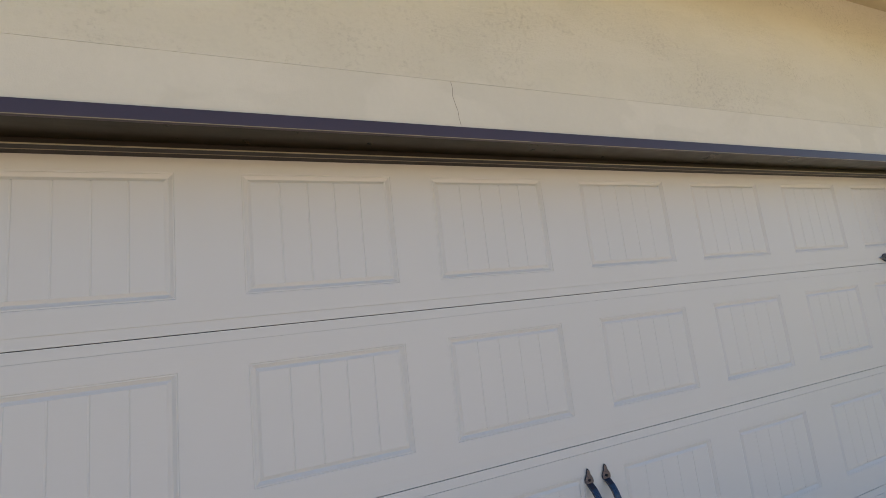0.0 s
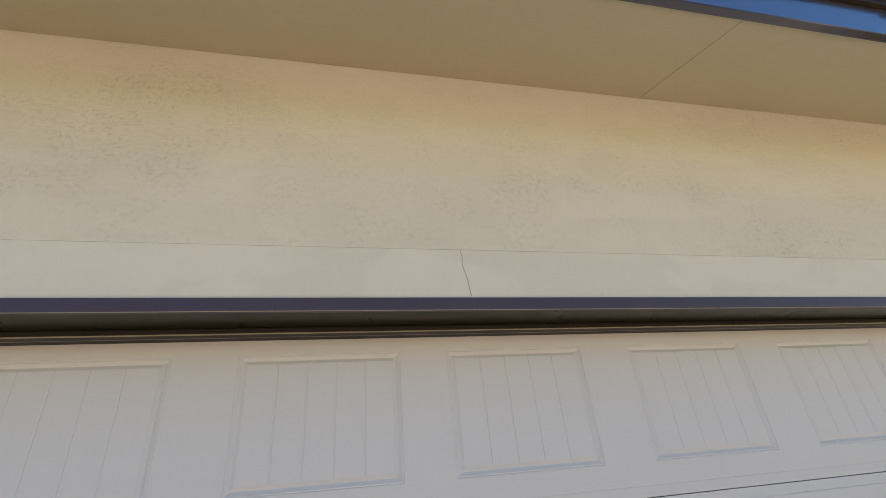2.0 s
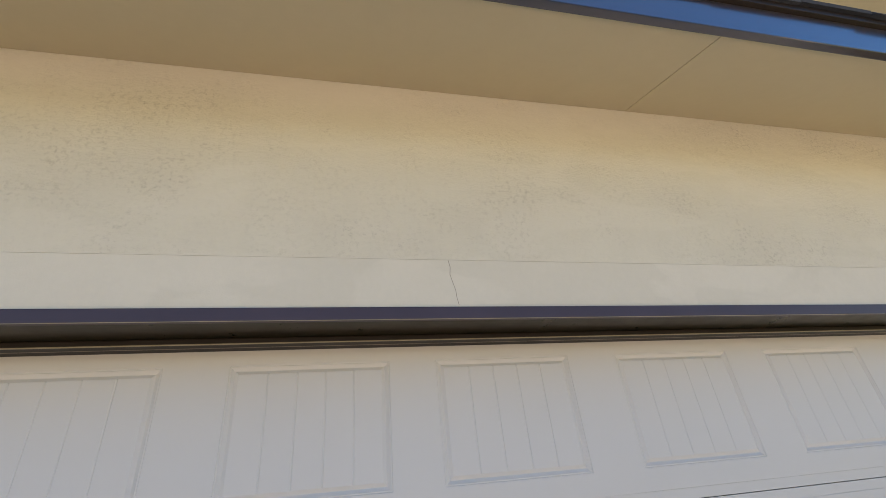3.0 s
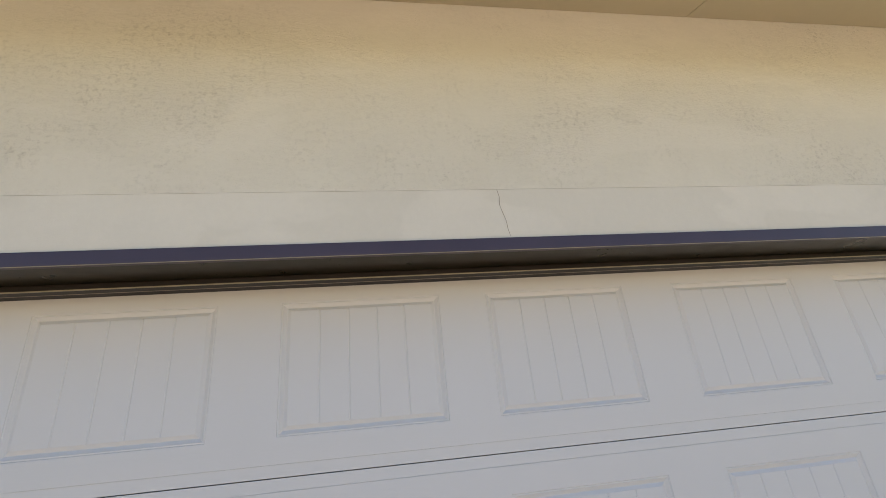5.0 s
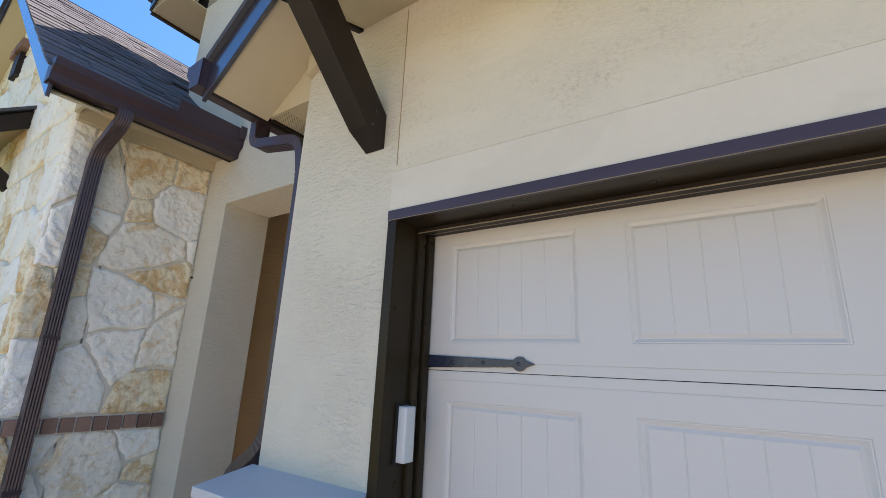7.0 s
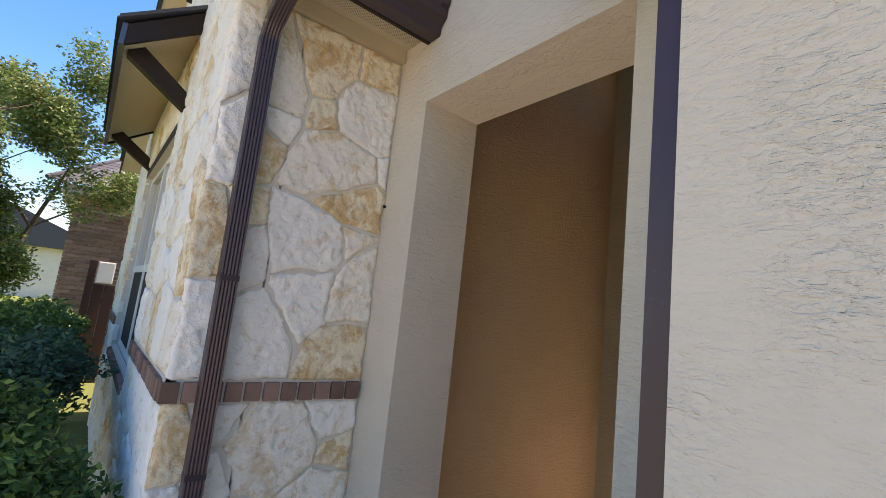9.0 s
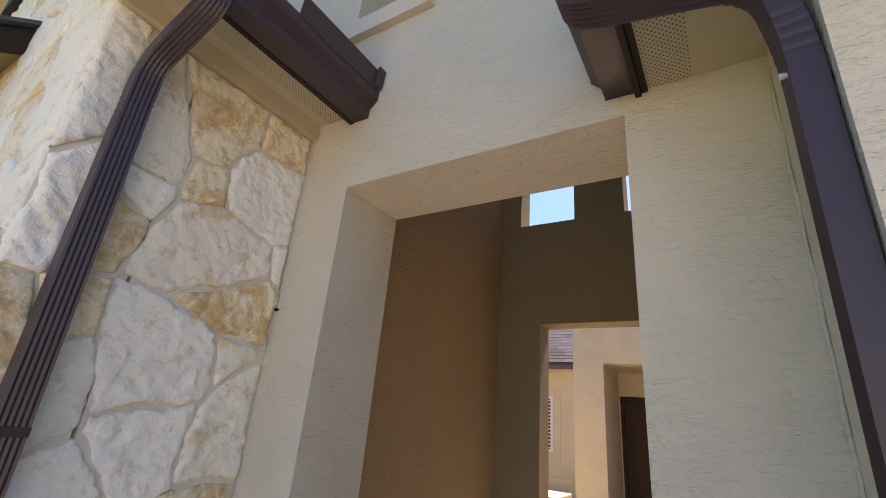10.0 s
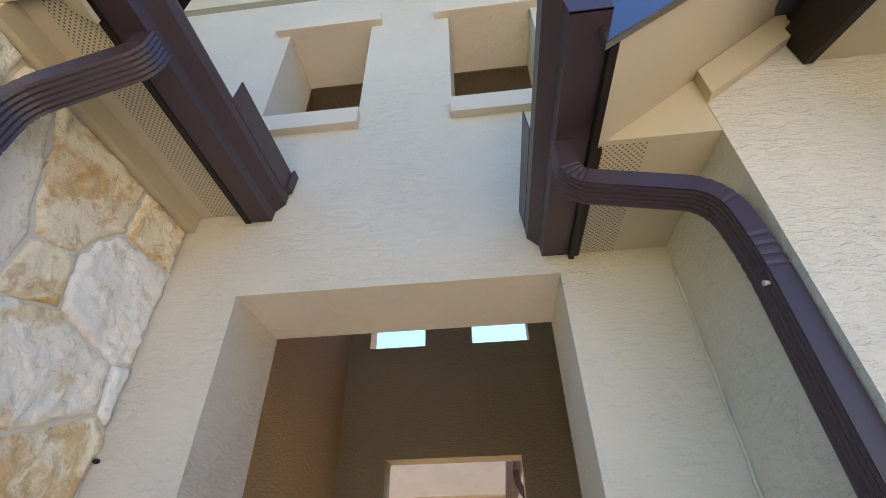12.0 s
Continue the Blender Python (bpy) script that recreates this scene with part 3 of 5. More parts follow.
for k in range(20):
    x0 = -1.65 + 0.305 * k
    dz = random.uniform(-0.004, 0.004)
    part("shingle", prism([(PY - 0.045 + random.uniform(-0.006, 0.006), pz(PY) + 0.160 + dz), (PY - 0.045, pz(PY) + 0.176 + dz), (GY - 0.003, PZ + 0.226), (GY - 0.003, PZ + 0.20)], "x", x0, x0 + 0.30), M_SHINGLE, pent)


def knee_brace(x):
    ob = thing("knee_brace", (x, GY, 2.38), "square dark brown timber knee brace under the roof", "brace", "timber braces")
    w = 0.046
    out = [(GY - 0.001, 2.375), (GY - 0.001, 2.512), (1.24, 2.567), (0.955, pz(0.955) - 0.002), (0.852, pz(0.852) - 0.002), (0.852, 2.765), (1.20, 2.425)]
    part("beam", prism(out, "x", x - w, x + w, bevel=0.004), M_BEAM, ob)
    for y, z in ((1.235, 2.50), (1.225, 2.44)):
        b = bmesh.new()
        bmesh.ops.create_cone(b, segments=8, radius1=0.006, radius2=0.005, depth=0.004, cap_ends=True, matrix=pose(x + w + 0.001, y, z, 0, 90))
        part("nail_head", b, M_IRON, ob)


knee_brace(-1.478)
knee_brace(3.64)

# ---- main garage roof: rakes, eave box, gutter ----
RS = 0.75


def rz(x):
    return 2.745 + RS * (x + 2.2) if x < 1.08 else 2.745 + RS * (4.36 - x)


RF = 1.0                                     # front of the rake
rf = thing("garage_roof", (1.08, 4.0, 2.75), "gabled garage roof with beige rake soffits and brown fascia", "roof", kind="structure")
chev = [(-2.225, rz(-2.225)), (1.08, rz(1.08)), (4.385, rz(4.385))]


def chevron(points, lo, hi):
    return [(x, z + lo) for x, z in points] + [(x, z + hi) for x, z in points[::-1]]


part("rake_soffit", prism(chevron(chev, 0.0, 0.015), "y", RF + 0.02, GY + 0.001), M_SOFFIT, rf)
part("rake_fascia", prism(chevron([(-2.262, rz(-2.262)), (1.08, rz(1.08)), (4.42, rz(4.42))], -0.012, 0.155), "y", RF, RF + 0.019, bevel=0.003), M_FASCIA, rf)
part("roof_deck", prism(chevron([(-2.26, rz(-2.26)), (1.08, rz(1.08)), (4.42, rz(4.42))], 0.16, 0.20), "y", RF - 0.02, TY0 - 0.002), M_SHINGLE, rf)
part("roof_deck", prism(chevron([(-1.49, rz(-1.49)), (1.08, rz(1.08)), (4.42, rz(4.42))], 0.16, 0.20), "y", TY0, 7.5), M_SHINGLE, rf)
part("frame_fill", prism(chevron(chev, 0.017, 0.158), "y", GY + 0.31, TY0 - 0.003), M_SOFFIT, rf)
part("eave_panel", prism([(-2.212, 2.746), (GX0, 2.746), (GX0, rz(GX0)), (-2.205, 2.752)], "y", GY + 0.002, GY + 0.018), M_SOFFIT, rf)
part("eave_soffit", box((-2.09, GY + 0.0185, 2.746), (GX0, TY0 - 0.001, 2.756)), M_SOFFIT, rf)
part("soffit_vent", box((-2.222, GY + 0.0185, 2.746), (-2.0905, TY0 - 0.001, 2.756)), M_VENT, rf, "perforated beige soffit strip")
part("eave_fascia", box((-2.24, RF + 0.02, 2.722), (-2.2225, TY0 - 0.002, 2.895), 0.002), M_BEAM, rf)
part("eave_edge", box((-2.2224, GY + 0.02, 2.734), (-2.205, TY0 - 0.002, 2.7455), 0.002), M_BEAM, rf)
fz = [(GX0 + 0.001, rz(GX0) - 0.105), (GX0 + 0.001, rz(GX0) - 0.002), (-1.60, rz(-1.60) - 0.002), (-1.60, rz(-1.60) - 0.105)]
part("frieze_board", prism(fz, "y", GY - 0.03, GY - 0.0005, bevel=0.002), M_SOFFIT, rf)

K_GUTTER = [(0, 0), (0, 0.135), (0.006, 0.135), (0.006, 0.008), (0.083, 0.008), (0.088, 0.05), (0.128, 0.085), (0.132, 0.115), (0.120, 0.122), (0.122, 0.128), (0.142, 0.128), (0.144, 0.118), (0.139, 0.080), (0.098, 0.044), (0.094, 0.0)]


def gutter(name, x, side, z, y0, y1, label):
    """A K-style gutter along y, its back at x, opening to the given side."""
    ob = thing(name, (x, (y0 + y1) / 2, z), label, "gutter", "gutters")
    part("trough", prism([(x + side * u * 0.88, z + v) for u, v in K_GUTTER], "y", y0, y1), M_GUTTER, ob)
    cap = [(0, 0), (0, 0.135), (0.12, 0.126), (0.142, 0.126), (0.139, 0.080), (0.098, 0.044), (0.094, 0.0)]
    for ya, yb in ((y0 - 0.002, y0 + 0.003), (y1 - 0.003, y1 + 0.001)):
        part("end_cap", prism([(x + side * u * 0.89, z + v) for u, v in cap], "y", ya, yb), M_GUTTER, ob)
    return ob


gr = gutter("gutter", -2.2415, -1, 2.742, 0.965, TY0 - 0.004, "brown aluminium gutter along the garage eave")
part("splash_guard", prism([(-2.366, 2.868), (-2.374, 2.950), (-2.378, 2.950), (-2.369, 2.868)], "y", 1.34, TY0 - 0.006), M_GUTTER, gr)


def pipe_outline(w, d, ribs=5):
    """A downpipe's section: flat sides and a ribbed front and back."""
    out = []
    for s in (1, -1):
        n = ribs * 2 + 1
        for k in range(n + 1):
            u = -w / 2 + w * k / n
            off = 0.003 if k % 2 else 0.0
            out.append((s * u, -s * (d / 2 - off)))
    return out


def downpipe(path, side, label, straps, w=0.074, d=0.056):
    ob = thing("downpipe", path[-1], label, "downpipe", "downpipes")
    pts = rounded(path, 0.085, 20)
    cuts, last = [], 0
    for i in range(1, len(pts)):
        if (pts[i] - pts[i - 1]).length > 0.6:
            cuts += [(last, i - 1, "elbow"), (i - 1, i, "pipe")]
            last = i
    if last < len(pts) - 1:
        cuts.append((last, len(pts) - 1, "elbow"))
    for a, b, name in cuts:
        if b > a:
            seg = pts[a:b + 1]
            if name == "pipe":
                seg = [seg[0].lerp(seg[1], k / 6) for k in range(7)]
            part(name, sweep(seg, pipe_outline(w, d), side, crimp={i for i in range(1, len(seg) - 1) if i % 21 in (6, 9, 12, 15) and name == "elbow"}), M_GUTTER, ob)
    for p in straps:
        b = box((p[0] - d / 2 - 0.002, p[1] - w / 2 - 0.002, p[2] - 0.012), (p[0] + d / 2 + 0.002, p[1] + w / 2 + 0.002, p[2] + 0.012), 0.002)
        part("bracket", b, M_GUTTER, ob)
    return ob


pipe_r = downpipe([(-2.305, 1.315, 2.744), (-2.305, 1.315, 2.622), (-1.975, 1.345, 2.580), (-1.946, 1.352, 2.40), (-1.946, 1.352, 1.30), (-2.13, 1.338, 1.17), (-2.15, 1.338, 1.0), (-2.15, 1.338, 0.06)], (0, 1, 0), "brown aluminium downpipe down the garage corner", [], 0.077, 0.048)
for z in (2.335, 1.395):
    b = bmesh.new()
    bmesh.ops.create_cone(b, segments=8, radius1=0.006, radius2=0.004, depth=0.012, cap_ends=True, matrix=pose(-1.974, 1.335, z, 0, 90))
    part("screw", b, M_KEYPAD, pipe_r, "bare metal screw")

# ---- entry tower ----
up = [(-3.525, -3.045, 3.63, 4.425), (-2.606, -2.15, 3.63, 4.425)]
solid("wall_entry_front", wall("y", TY0, TY1, -4.36, -1.5, 0.0, 4.84, [(-3.380, -2.275, 0.0, 2.673), *up]), M_STUCCO, "beige textured stucco entry wall with square openings", "wall")
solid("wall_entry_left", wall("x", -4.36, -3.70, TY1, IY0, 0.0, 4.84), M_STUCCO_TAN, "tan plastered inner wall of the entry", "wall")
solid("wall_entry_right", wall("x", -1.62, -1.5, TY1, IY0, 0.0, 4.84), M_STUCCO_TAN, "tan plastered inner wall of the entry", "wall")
# rear wall and ceiling carry their shade in the darker plaster colour
solid("wall_entry_back", wall("y", IY0, IY1, -4.36, -1.5, 0.0, 4.84, [(-3.339, -2.345, 0.0, 2.582), (-3.525, -3.05, 3.46, 4.2), (-2.656, -2.18, 3.46, 4.2)]), M_STUCCO_TAN_SHADED, "tan plastered rear wall of the entry with openings", "wall")
solid("ceiling", box((-4.36, TY0, 4.841), (-1.5, IY1, 4.92)), M_STUCCO_TAN_SHADED, "tan plastered ceiling of the entry", "ceiling")
tw = thing("tower_roof", (-2.93, 3.0, 4.7), "gabled tower roof with beige soffit and brown edge", "roof", kind="structure")
tc = [(-4.86, 4.835), (-2.93, 6.28), (-1.0, 4.835)]
part("rake_soffit", prism(chevron(tc, 0.0, 0.02), "y", 1.50, TY0 - 0.001), M_SOFFIT, tw)
part("rake_fascia", prism(chevron(tc, -0.01, 0.13), "y", 1.48, 1.499), M_FASCIA, tw)
part("roof_deck", prism(chevron([(-4.9, 4.805), (-2.93, 6.28), (-0.96, 4.805)], 0.135, 0.17), "y", 1.46, 4.6), M_SHINGLE, tw)
part("gable", prism([(-4.36, 4.93), (-1.5, 4.93), (-1.5, 5.205), (-2.93, 6.275), (-4.36, 5.205)], "y", TY0, TY0 + 0.2), M_STUCCO, tw)
part("gable", prism([(-4.36, 4.93), (-1.5, 4.93), (-1.5, 5.205), (-2.93, 6.275), (-4.36, 5.205)], "y", IY1 - 0.2, IY1), M_STUCCO, tw)
part("eave_soffit", box((-4.84, 1.50, 4.82), (-4.361, IY1, 4.834)), M_SOFFIT, tw)
part("eave_fascia", box((-4.875, 1.50, 4.80), (-4.841, IY1, 4.94)), M_BROWN, tw)
for k, (a, b, c, d) in enumerate(up):
    sill = solid("window_sill", box((a - 0.004, TY0 - 0.04, c - 0.108), (b + 0.012, TY0 + 0.02, c - 0.001), 0.004), M_CAST, "pale cast sill under a square opening", "sill")
    head = solid("window_head", box((a - 0.075, TY0 - 0.04, d + 0.001), (b + 0.06, TY0 + 0.02, d + 0.08), 0.004), M_CAST, "pale cast lintel above a square opening", "lintel")

caulk = [(GX0 - 0.004 + 0.002 * math.sin(3.1 * k), TY0 - 0.005, 0.05 + 0.0905 * k) for k in range(30)]
solid("trim_caulk", tube(caulk, [0.0048 + 0.0012 * math.sin(2.3 * k) for k in range(30)], 6), M_STUCCO, "painted bead of caulk in the corner of the recess", "caulk", smooth=True)

# ---- gutter, soffit and downpipe of the stone wing ----
WS = 0.80
AX = -5.92


def wz(x):
    return 3.135 + WS * (-3.62 - x) if x > AX else 3.135 + WS * (x - (2 * AX + 3.62))


wr = thing("wing_roof", (AX, 2.0, 3.1), "steep gabled shingle roof with brown fascia over the stone wing", "roof", kind="structure")
WF = 0.70
wl = [(2 * AX + 3.40, wz(-3.40)), (AX, wz(AX)), (-3.40, wz(-3.40))]
part("rake_soffit", prism(chevron(wl, 0.0, 0.018), "y", WF + 0.02, SY + 0.05), M_SOFFIT, wr)
part("rake_fascia", prism(chevron([(2 * AX + 3.36, wz(-3.36)), (AX, wz(AX)), (-3.36, wz(-3.36))], -0.012, 0.16), "y", WF, WF + 0.019, bevel=0.003), M_FASCIA, wr)
part("roof_deck", prism(chevron([(-3.37, wz(-3.37)), (AX, wz(AX))], 0.145, 0.165), "y", WF - 0.01, TY0 - 0.002), M_BEAM, wr)
part("roof_deck", prism(chevron([(-4.362, wz(-4.362)), (AX, wz(AX))], 0.145, 0.165), "y", TY0, 4.2), M_BEAM, wr)
part("roof_deck", prism(chevron([(2 * AX + 3.36, wz(-3.36)), (AX, wz(AX))], 0.145, 0.185), "y", WF - 0.02, 4.2), M_SHINGLE, wr)
part("frieze", box((SX - 0.02, SY + 0.0, 2.977), (-3.632, TY0 - 0.001, 3.11), 0.002), M_SOFFIT, wr)
part("eave_soffit", box((-3.6315, SY, 3.052), (-3.575, TY0 - 0.001, 3.062)), M_SOFFIT, wr)
part("soffit_vent", box((-3.5745, SY, 3.052), (-3.43, TY0 - 0.001, 3.062)), M_VENT, wr, "perforated beige soffit strip")
part("eave_fascia", box((-3.4295, WF + 0.02, 3.0), (-3.408, TY0 - 0.002, 3.14), 0.002), M_BEAM, wr)
part("eave_end", box((-3.66, SY - 0.02, 3.02), (-3.43, SY - 0.001, 3.12)), M_SOFFIT, wr)
gl = gutter("gutter", -3.4075, 1, 3.004, 0.69, TY0 - 0.004, "brown aluminium gutter along the stone wing's eave")
part("splash_guard", prism([(-3.283, 3.118), (-3.273, 3.215), (-3.269, 3.215), (-3.279, 3.118)], "y", 1.31, TY0 - 0.05), M_GUTTER, gl)
part("diverter", prism([(-3.36, 3.10), (-3.267, 3.215), (-3.257, 3.23), (-3.267, 3.14)], "y", TY0 - 0.05, TY0 - 0.006), M_GUTTER, gl)
downpipe([(-3.335, 1.055, 3.003), (-3.335, 1.055, 2.935), (-3.60, 1.05, 2.80), (-3.606, 1.05, 2.62), (-3.606, 1.07, 0.06)], (0, 1, 0), "dark brown ribbed downpipe against the stone", [(-3.606, 1.0575, 1.675), (-3.606, 1.0635, 0.9)])

# shingles of the wing's slope that faces the garage
vs_slope = Vector((-1, 0, WS)).normalized()
nrm = Vector((WS, 0, 1)).normalized()


def shingle_mesh(w, l, t):
    bm = bmesh.new()
    box((0, 0, 0), (l, w, t), 0.0, bm)
    for v in bm.verts:
        if v.co.x > l * 0.5:
            v.co.z -= t * 0.7
    me = to_mesh(bm, "shingle", M_SHINGLE)
    return me


SH = [shingle_mesh(0.245, 0.21, 0.012), shingle_mesh(0.165, 0.21, 0.016), shingle_mesh(0.315, 0.21, 0.010)]
rest = bmesh.new()
turn = Matrix((vs_slope, Vector((0, 1, 0)), nrm)).transposed().to_4x4()
count = 0
for row in range(24):
    d = row * 0.135
    base = Vector((-3.35, 0, wz(-3.35) + 0.168)) + vs_slope * d
    y = WF - 0.028
    end = TY0 - 0.004 if base.x > -4.50 else 3.9
    while y < end:
        k = random.choice((0, 0, 1, 2))
        w = (0.245, 0.165, 0.315)[k]
        if y + w > end:
            break
        lift = random.uniform(0.0, 0.004)
        m4 = Matrix.Translation(Vector((base.x, y, base.z)) + nrm * lift) @ turn
        if count < 280 and y >= WF - 0.2:
            ob = new("shingle", SH[k])
            ob.parent = wr
            ob.matrix_local = Matrix.Translation(-PLACE[wr]) @ m4
            count += 1
        else:
            add = bmesh.new()
            box((0, 0, 0), (0.21, w, 0.012), 0.0, add)
            add.transform(m4)
            tmp = bpy.data.meshes.new("tmp")
            add.to_mesh(tmp)
            rest.from_mesh(tmp)
            add.free()
            bpy.data.meshes.remove(tmp)
        y += w + 0.003
tagged(part("shingles", rest, M_SHINGLE, wr), kind="stuff")

# small vent in the wing's gable
vent = thing("gable_vent", (AX, SY, 3.95), "small dark vent with a brick ledge in the stone gable", "vent")
part("opening", box((AX - 0.10, SY - 0.055, 4.10), (AX + 0.10, SY + 0.02, 4.34), 0.004), M_BEAM, vent)
for k in range(5):
    part("brick", box((AX - 0.19 + 0.078 * k, SY - 0.08, 4.345), (AX - 0.19 + 0.078 * k + 0.068, SY + 0.01, 4.44), 0.004), M_BRICK, vent)

# ---- stone wing, walls behind the stones ----
WINX0, WINX1, WINZ0, WINZ1 = -7.15, -5.12, 0.98, 2.68
solid("wall_wing_side", wall("x", SX - 0.35, SX + 0.002, SY + 0.31, TY0 - 0.001, 0.0, 3.05), M_MORTAR, "mortared stone side wall of the wing", "wall")
solid("wall_wing_front", wall("y", SY + 0.001, SY + 0.30, SXL + 0.001, SX - 0.001, 0.0, 3.05, [(WINX0, WINX1, WINZ0, WINZ1)]), M_MORTAR, "mortared stone front wall of the wing", "wall")
solid("wall_wing_gable", prism([(SXL + 0.006, 3.052), (SX - 0.006, 3.052), (SX - 0.006, wz(SX)), (AX, wz(AX)), (SXL + 0.006, wz(SX))], "y", SY + 0.006, SY + 0.3), M_MORTAR, "mortared stone gable of the wing", "wall")
solid("wall_wing_far", wall("x", SXL + 0.028, SXL + 0.3, SY + 0.301, 6.0, 0.0, 3.05), M_MORTAR, "far side wall of the stone wing", "wall")

# window of the wing
win = thing("window_1", ((WINX0 + WINX1) / 2, SY + 0.14, WINZ0), "white framed window with dark insect screens below", "window", kind="structure")
WY = SY + 0.05
xm = (WINX0 + WINX1) / 2
for a, b in ((WINX0, WINX0 + 0.05), (xm - 0.04, xm + 0.04), (WINX1 - 0.05, WINX1)):
    part("window_frame", box((a, WY, WINZ0), (b, WY + 0.07, WINZ1), 0.004), M_VINYL, win)
for a, b in ((WINX0 + 0.051, xm - 0.041), (xm + 0.041, WINX1 - 0.051)):
    for z, h in ((WINZ0, 0.05), (1.70, 0.06), (WINZ1 - 0.05, 0.05)):
        part("window_frame", box((a, WY + 0.004, z), (b, WY + 0.066, z + h), 0.004), M_VINYL, win)
    part("pane", box((a, WY + 0.03, 1.761), (b, WY + 0.036, WINZ1 - 0.051)), M_GLASS, win)
    part("screen", box((a, WY + 0.012, WINZ0 + 0.051), (b, WY + 0.016, 1.699)), M_SCREEN, win)
    part("pane", box((a, WY + 0.04, WINZ0 + 0.051), (b, WY + 0.046, 1.699)), M_GLASS, win)
# strip coloured dark for the shade at the window head
part("lintel", box((WINX0 - 0.1, SY - 0.004, WINZ1 + 0.001), (WINX1 + 0.1, WY, WINZ1 + 0.075)), M_BEAM, win, "lintel coloured dark for the shaded window head")
sl = part("sill", prism([(SY - 0.02, WINZ0 - 0.09), (SY - 0.02, WINZ0 - 0.05), (WY + 0.02, WINZ0 - 0.012), (WY + 0.02, WINZ0 - 0.09)], "x", WINX0, WINX1), M_MORTAR, win)
for k in range(26):
    x0 = WINX0 + 0.004 + k * 0.078
    part("brick", prism([(SY - 0.03, WINZ0 - 0.085), (SY - 0.03, WINZ0 - 0.035), (WY - 0.005, WINZ0 + 0.002), (WY - 0.005, WINZ0 - 0.05)], "x", x0, x0 + 0.066), M_BRICK, sl)

# canopy over the window
CX0, CX1, CY = -7.35, -4.74, 0.52
cp = thing("window_canopy", ((CX0 + CX1) / 2, SY, 3.0), "small shed roof on brown brackets above the window", "canopy")


def cz(y):
    return 2.985 + 0.68 * (y - CY)


part("soffit_panel", prism([(CY + 0.02, cz(CY + 0.02)), (SY, cz(SY)), (SY, cz(SY) + 0.015), (CY + 0.02, cz(CY + 0.02) + 0.015)], "x", CX0 + 0.03, CX1 - 0.03), M_SOFFIT, cp)
part("fascia", box((CX0, CY - 0.01, cz(CY) - 0.02), (CX1, CY + 0.018, cz(CY) + 0.115), 0.003), M_FASCIA, cp)
for a in (CX0, CX1 - 0.028):
    part("end_board", prism([(CY + 0.019, cz(CY) - 0.015), (SY, cz(SY) - 0.02), (SY, cz(SY) + 0.125), (CY + 0.019, cz(CY) + 0.115)], "x", a, a + 0.028, bevel=0.002), M_BEAM, cp)
part("roof_deck", prism([(CY - 0.03, cz(CY) + 0.118), (SY, cz(SY) + 0.14), (SY, cz(SY) + 0.165), (CY - 0.03, cz(CY) + 0.14)], "x", CX0 - 0.03, CX1 + 0.03), M_SHINGLE, cp)
for row in range(3):
    for k in range(9):
        x0 = CX0 - 0.04 + 0.296 * k
        y0 = CY - 0.04 + 0.14 * row
        part("shingle", prism([(y0, cz(y0) + 0.142 + random.uniform(0, 0.005)), (y0 + 0.15, cz(y0 + 0.15) + 0.150), (y0 + 0.15, cz(y0 + 0.15) + 0.156), (y0, cz(y0) + 0.158)], "x", x0, x0 + 0.29), M_SHINGLE, cp)
for x in (-4.93, -7.05):
    out = [(SY - 0.001, 2.74), (SY - 0.001, 2.86), (0.64, cz(0.64) - 0.002), (0.56, cz(0.56) - 0.002), (0.56, 2.985)]
    part("bracket", prism(out, "x", x - 0.04, x + 0.04, bevel=0.003), M_BEAM, cp)

anchor = thing("wall_anchor", (-3.652, TY0, 2.15), "small dark anchor stub in the corner by the stone", "anchor")
b = bmesh.new()
bmesh.ops.create_uvsphere(b, u_segments=8, v_segments=6, radius=0.009)
bmesh.ops.scale(b, vec=(1.0, 1.2, 0.8), verts=b.verts)
bmesh.ops.translate(b, vec=(-3.648, TY0 - 0.007, 2.155), verts=b.verts)
part("stub", b, M_SEAL, anchor)

# ---- courtyard beyond the entry ----
CW = 8.2
solid("wall_court_front", wall("y", CW, CW + 0.25, -4.29, -1.0, 0.0, 3.6, [(-3.81, -2.3, 0.0, 2.89)]), M_STUCCO_COURT, "sand beige stucco house front with a deep porch", "wall")
solid("wall_court_porch", wall("y", 9.3, 9.5, -4.0, -1.0, 0.0, 3.2, [(-3.79, -2.87, 0.06, 2.48), (-2.82, -2.62, 0.5, 2.36)]), M_STUCCO_COURT, "beige stucco back of the porch", "wall")
solid("wall_court_porch_side", wall("x", -4.29, -3.811, CW + 0.251, 9.3, 0.0, 3.2), M_STUCCO_COURT, "beige stucco side of the porch", "wall")
# unseen wall, added to stop light leaking into the porch from the right
solid("wall_court_porch_end", wall("x", -1.2, -1.0, CW + 0.251, 9.3, 0.0, 2.89), M_STUCCO_COURT, "unseen stucco wall added to keep light out of the porch", "wall")
solid("ceiling_porch", box((-4.29, CW + 0.251, 2.891), (-1.0, 9.3, 3.0)), M_SOFFIT, "beige porch ceiling", "ceiling")
ed = thing("door_1", (-3.285, 9.33, 0.06), "dark brown panelled wooden front door, closed", "door", kind="structure")
part("frame", box((-3.79, 9.29, 0.06), (-3.74, 9.4, 2.48), 0.004), M_ENTRY, ed)
part("frame", box((-2.92, 9.29, 0.06), (-2.87, 9.4, 2.48), 0.004), M_ENTRY, ed)
part("frame", box((-3.739, 9.29, 2.43), (-2.921, 9.4, 2.48), 0.004), M_ENTRY, ed)
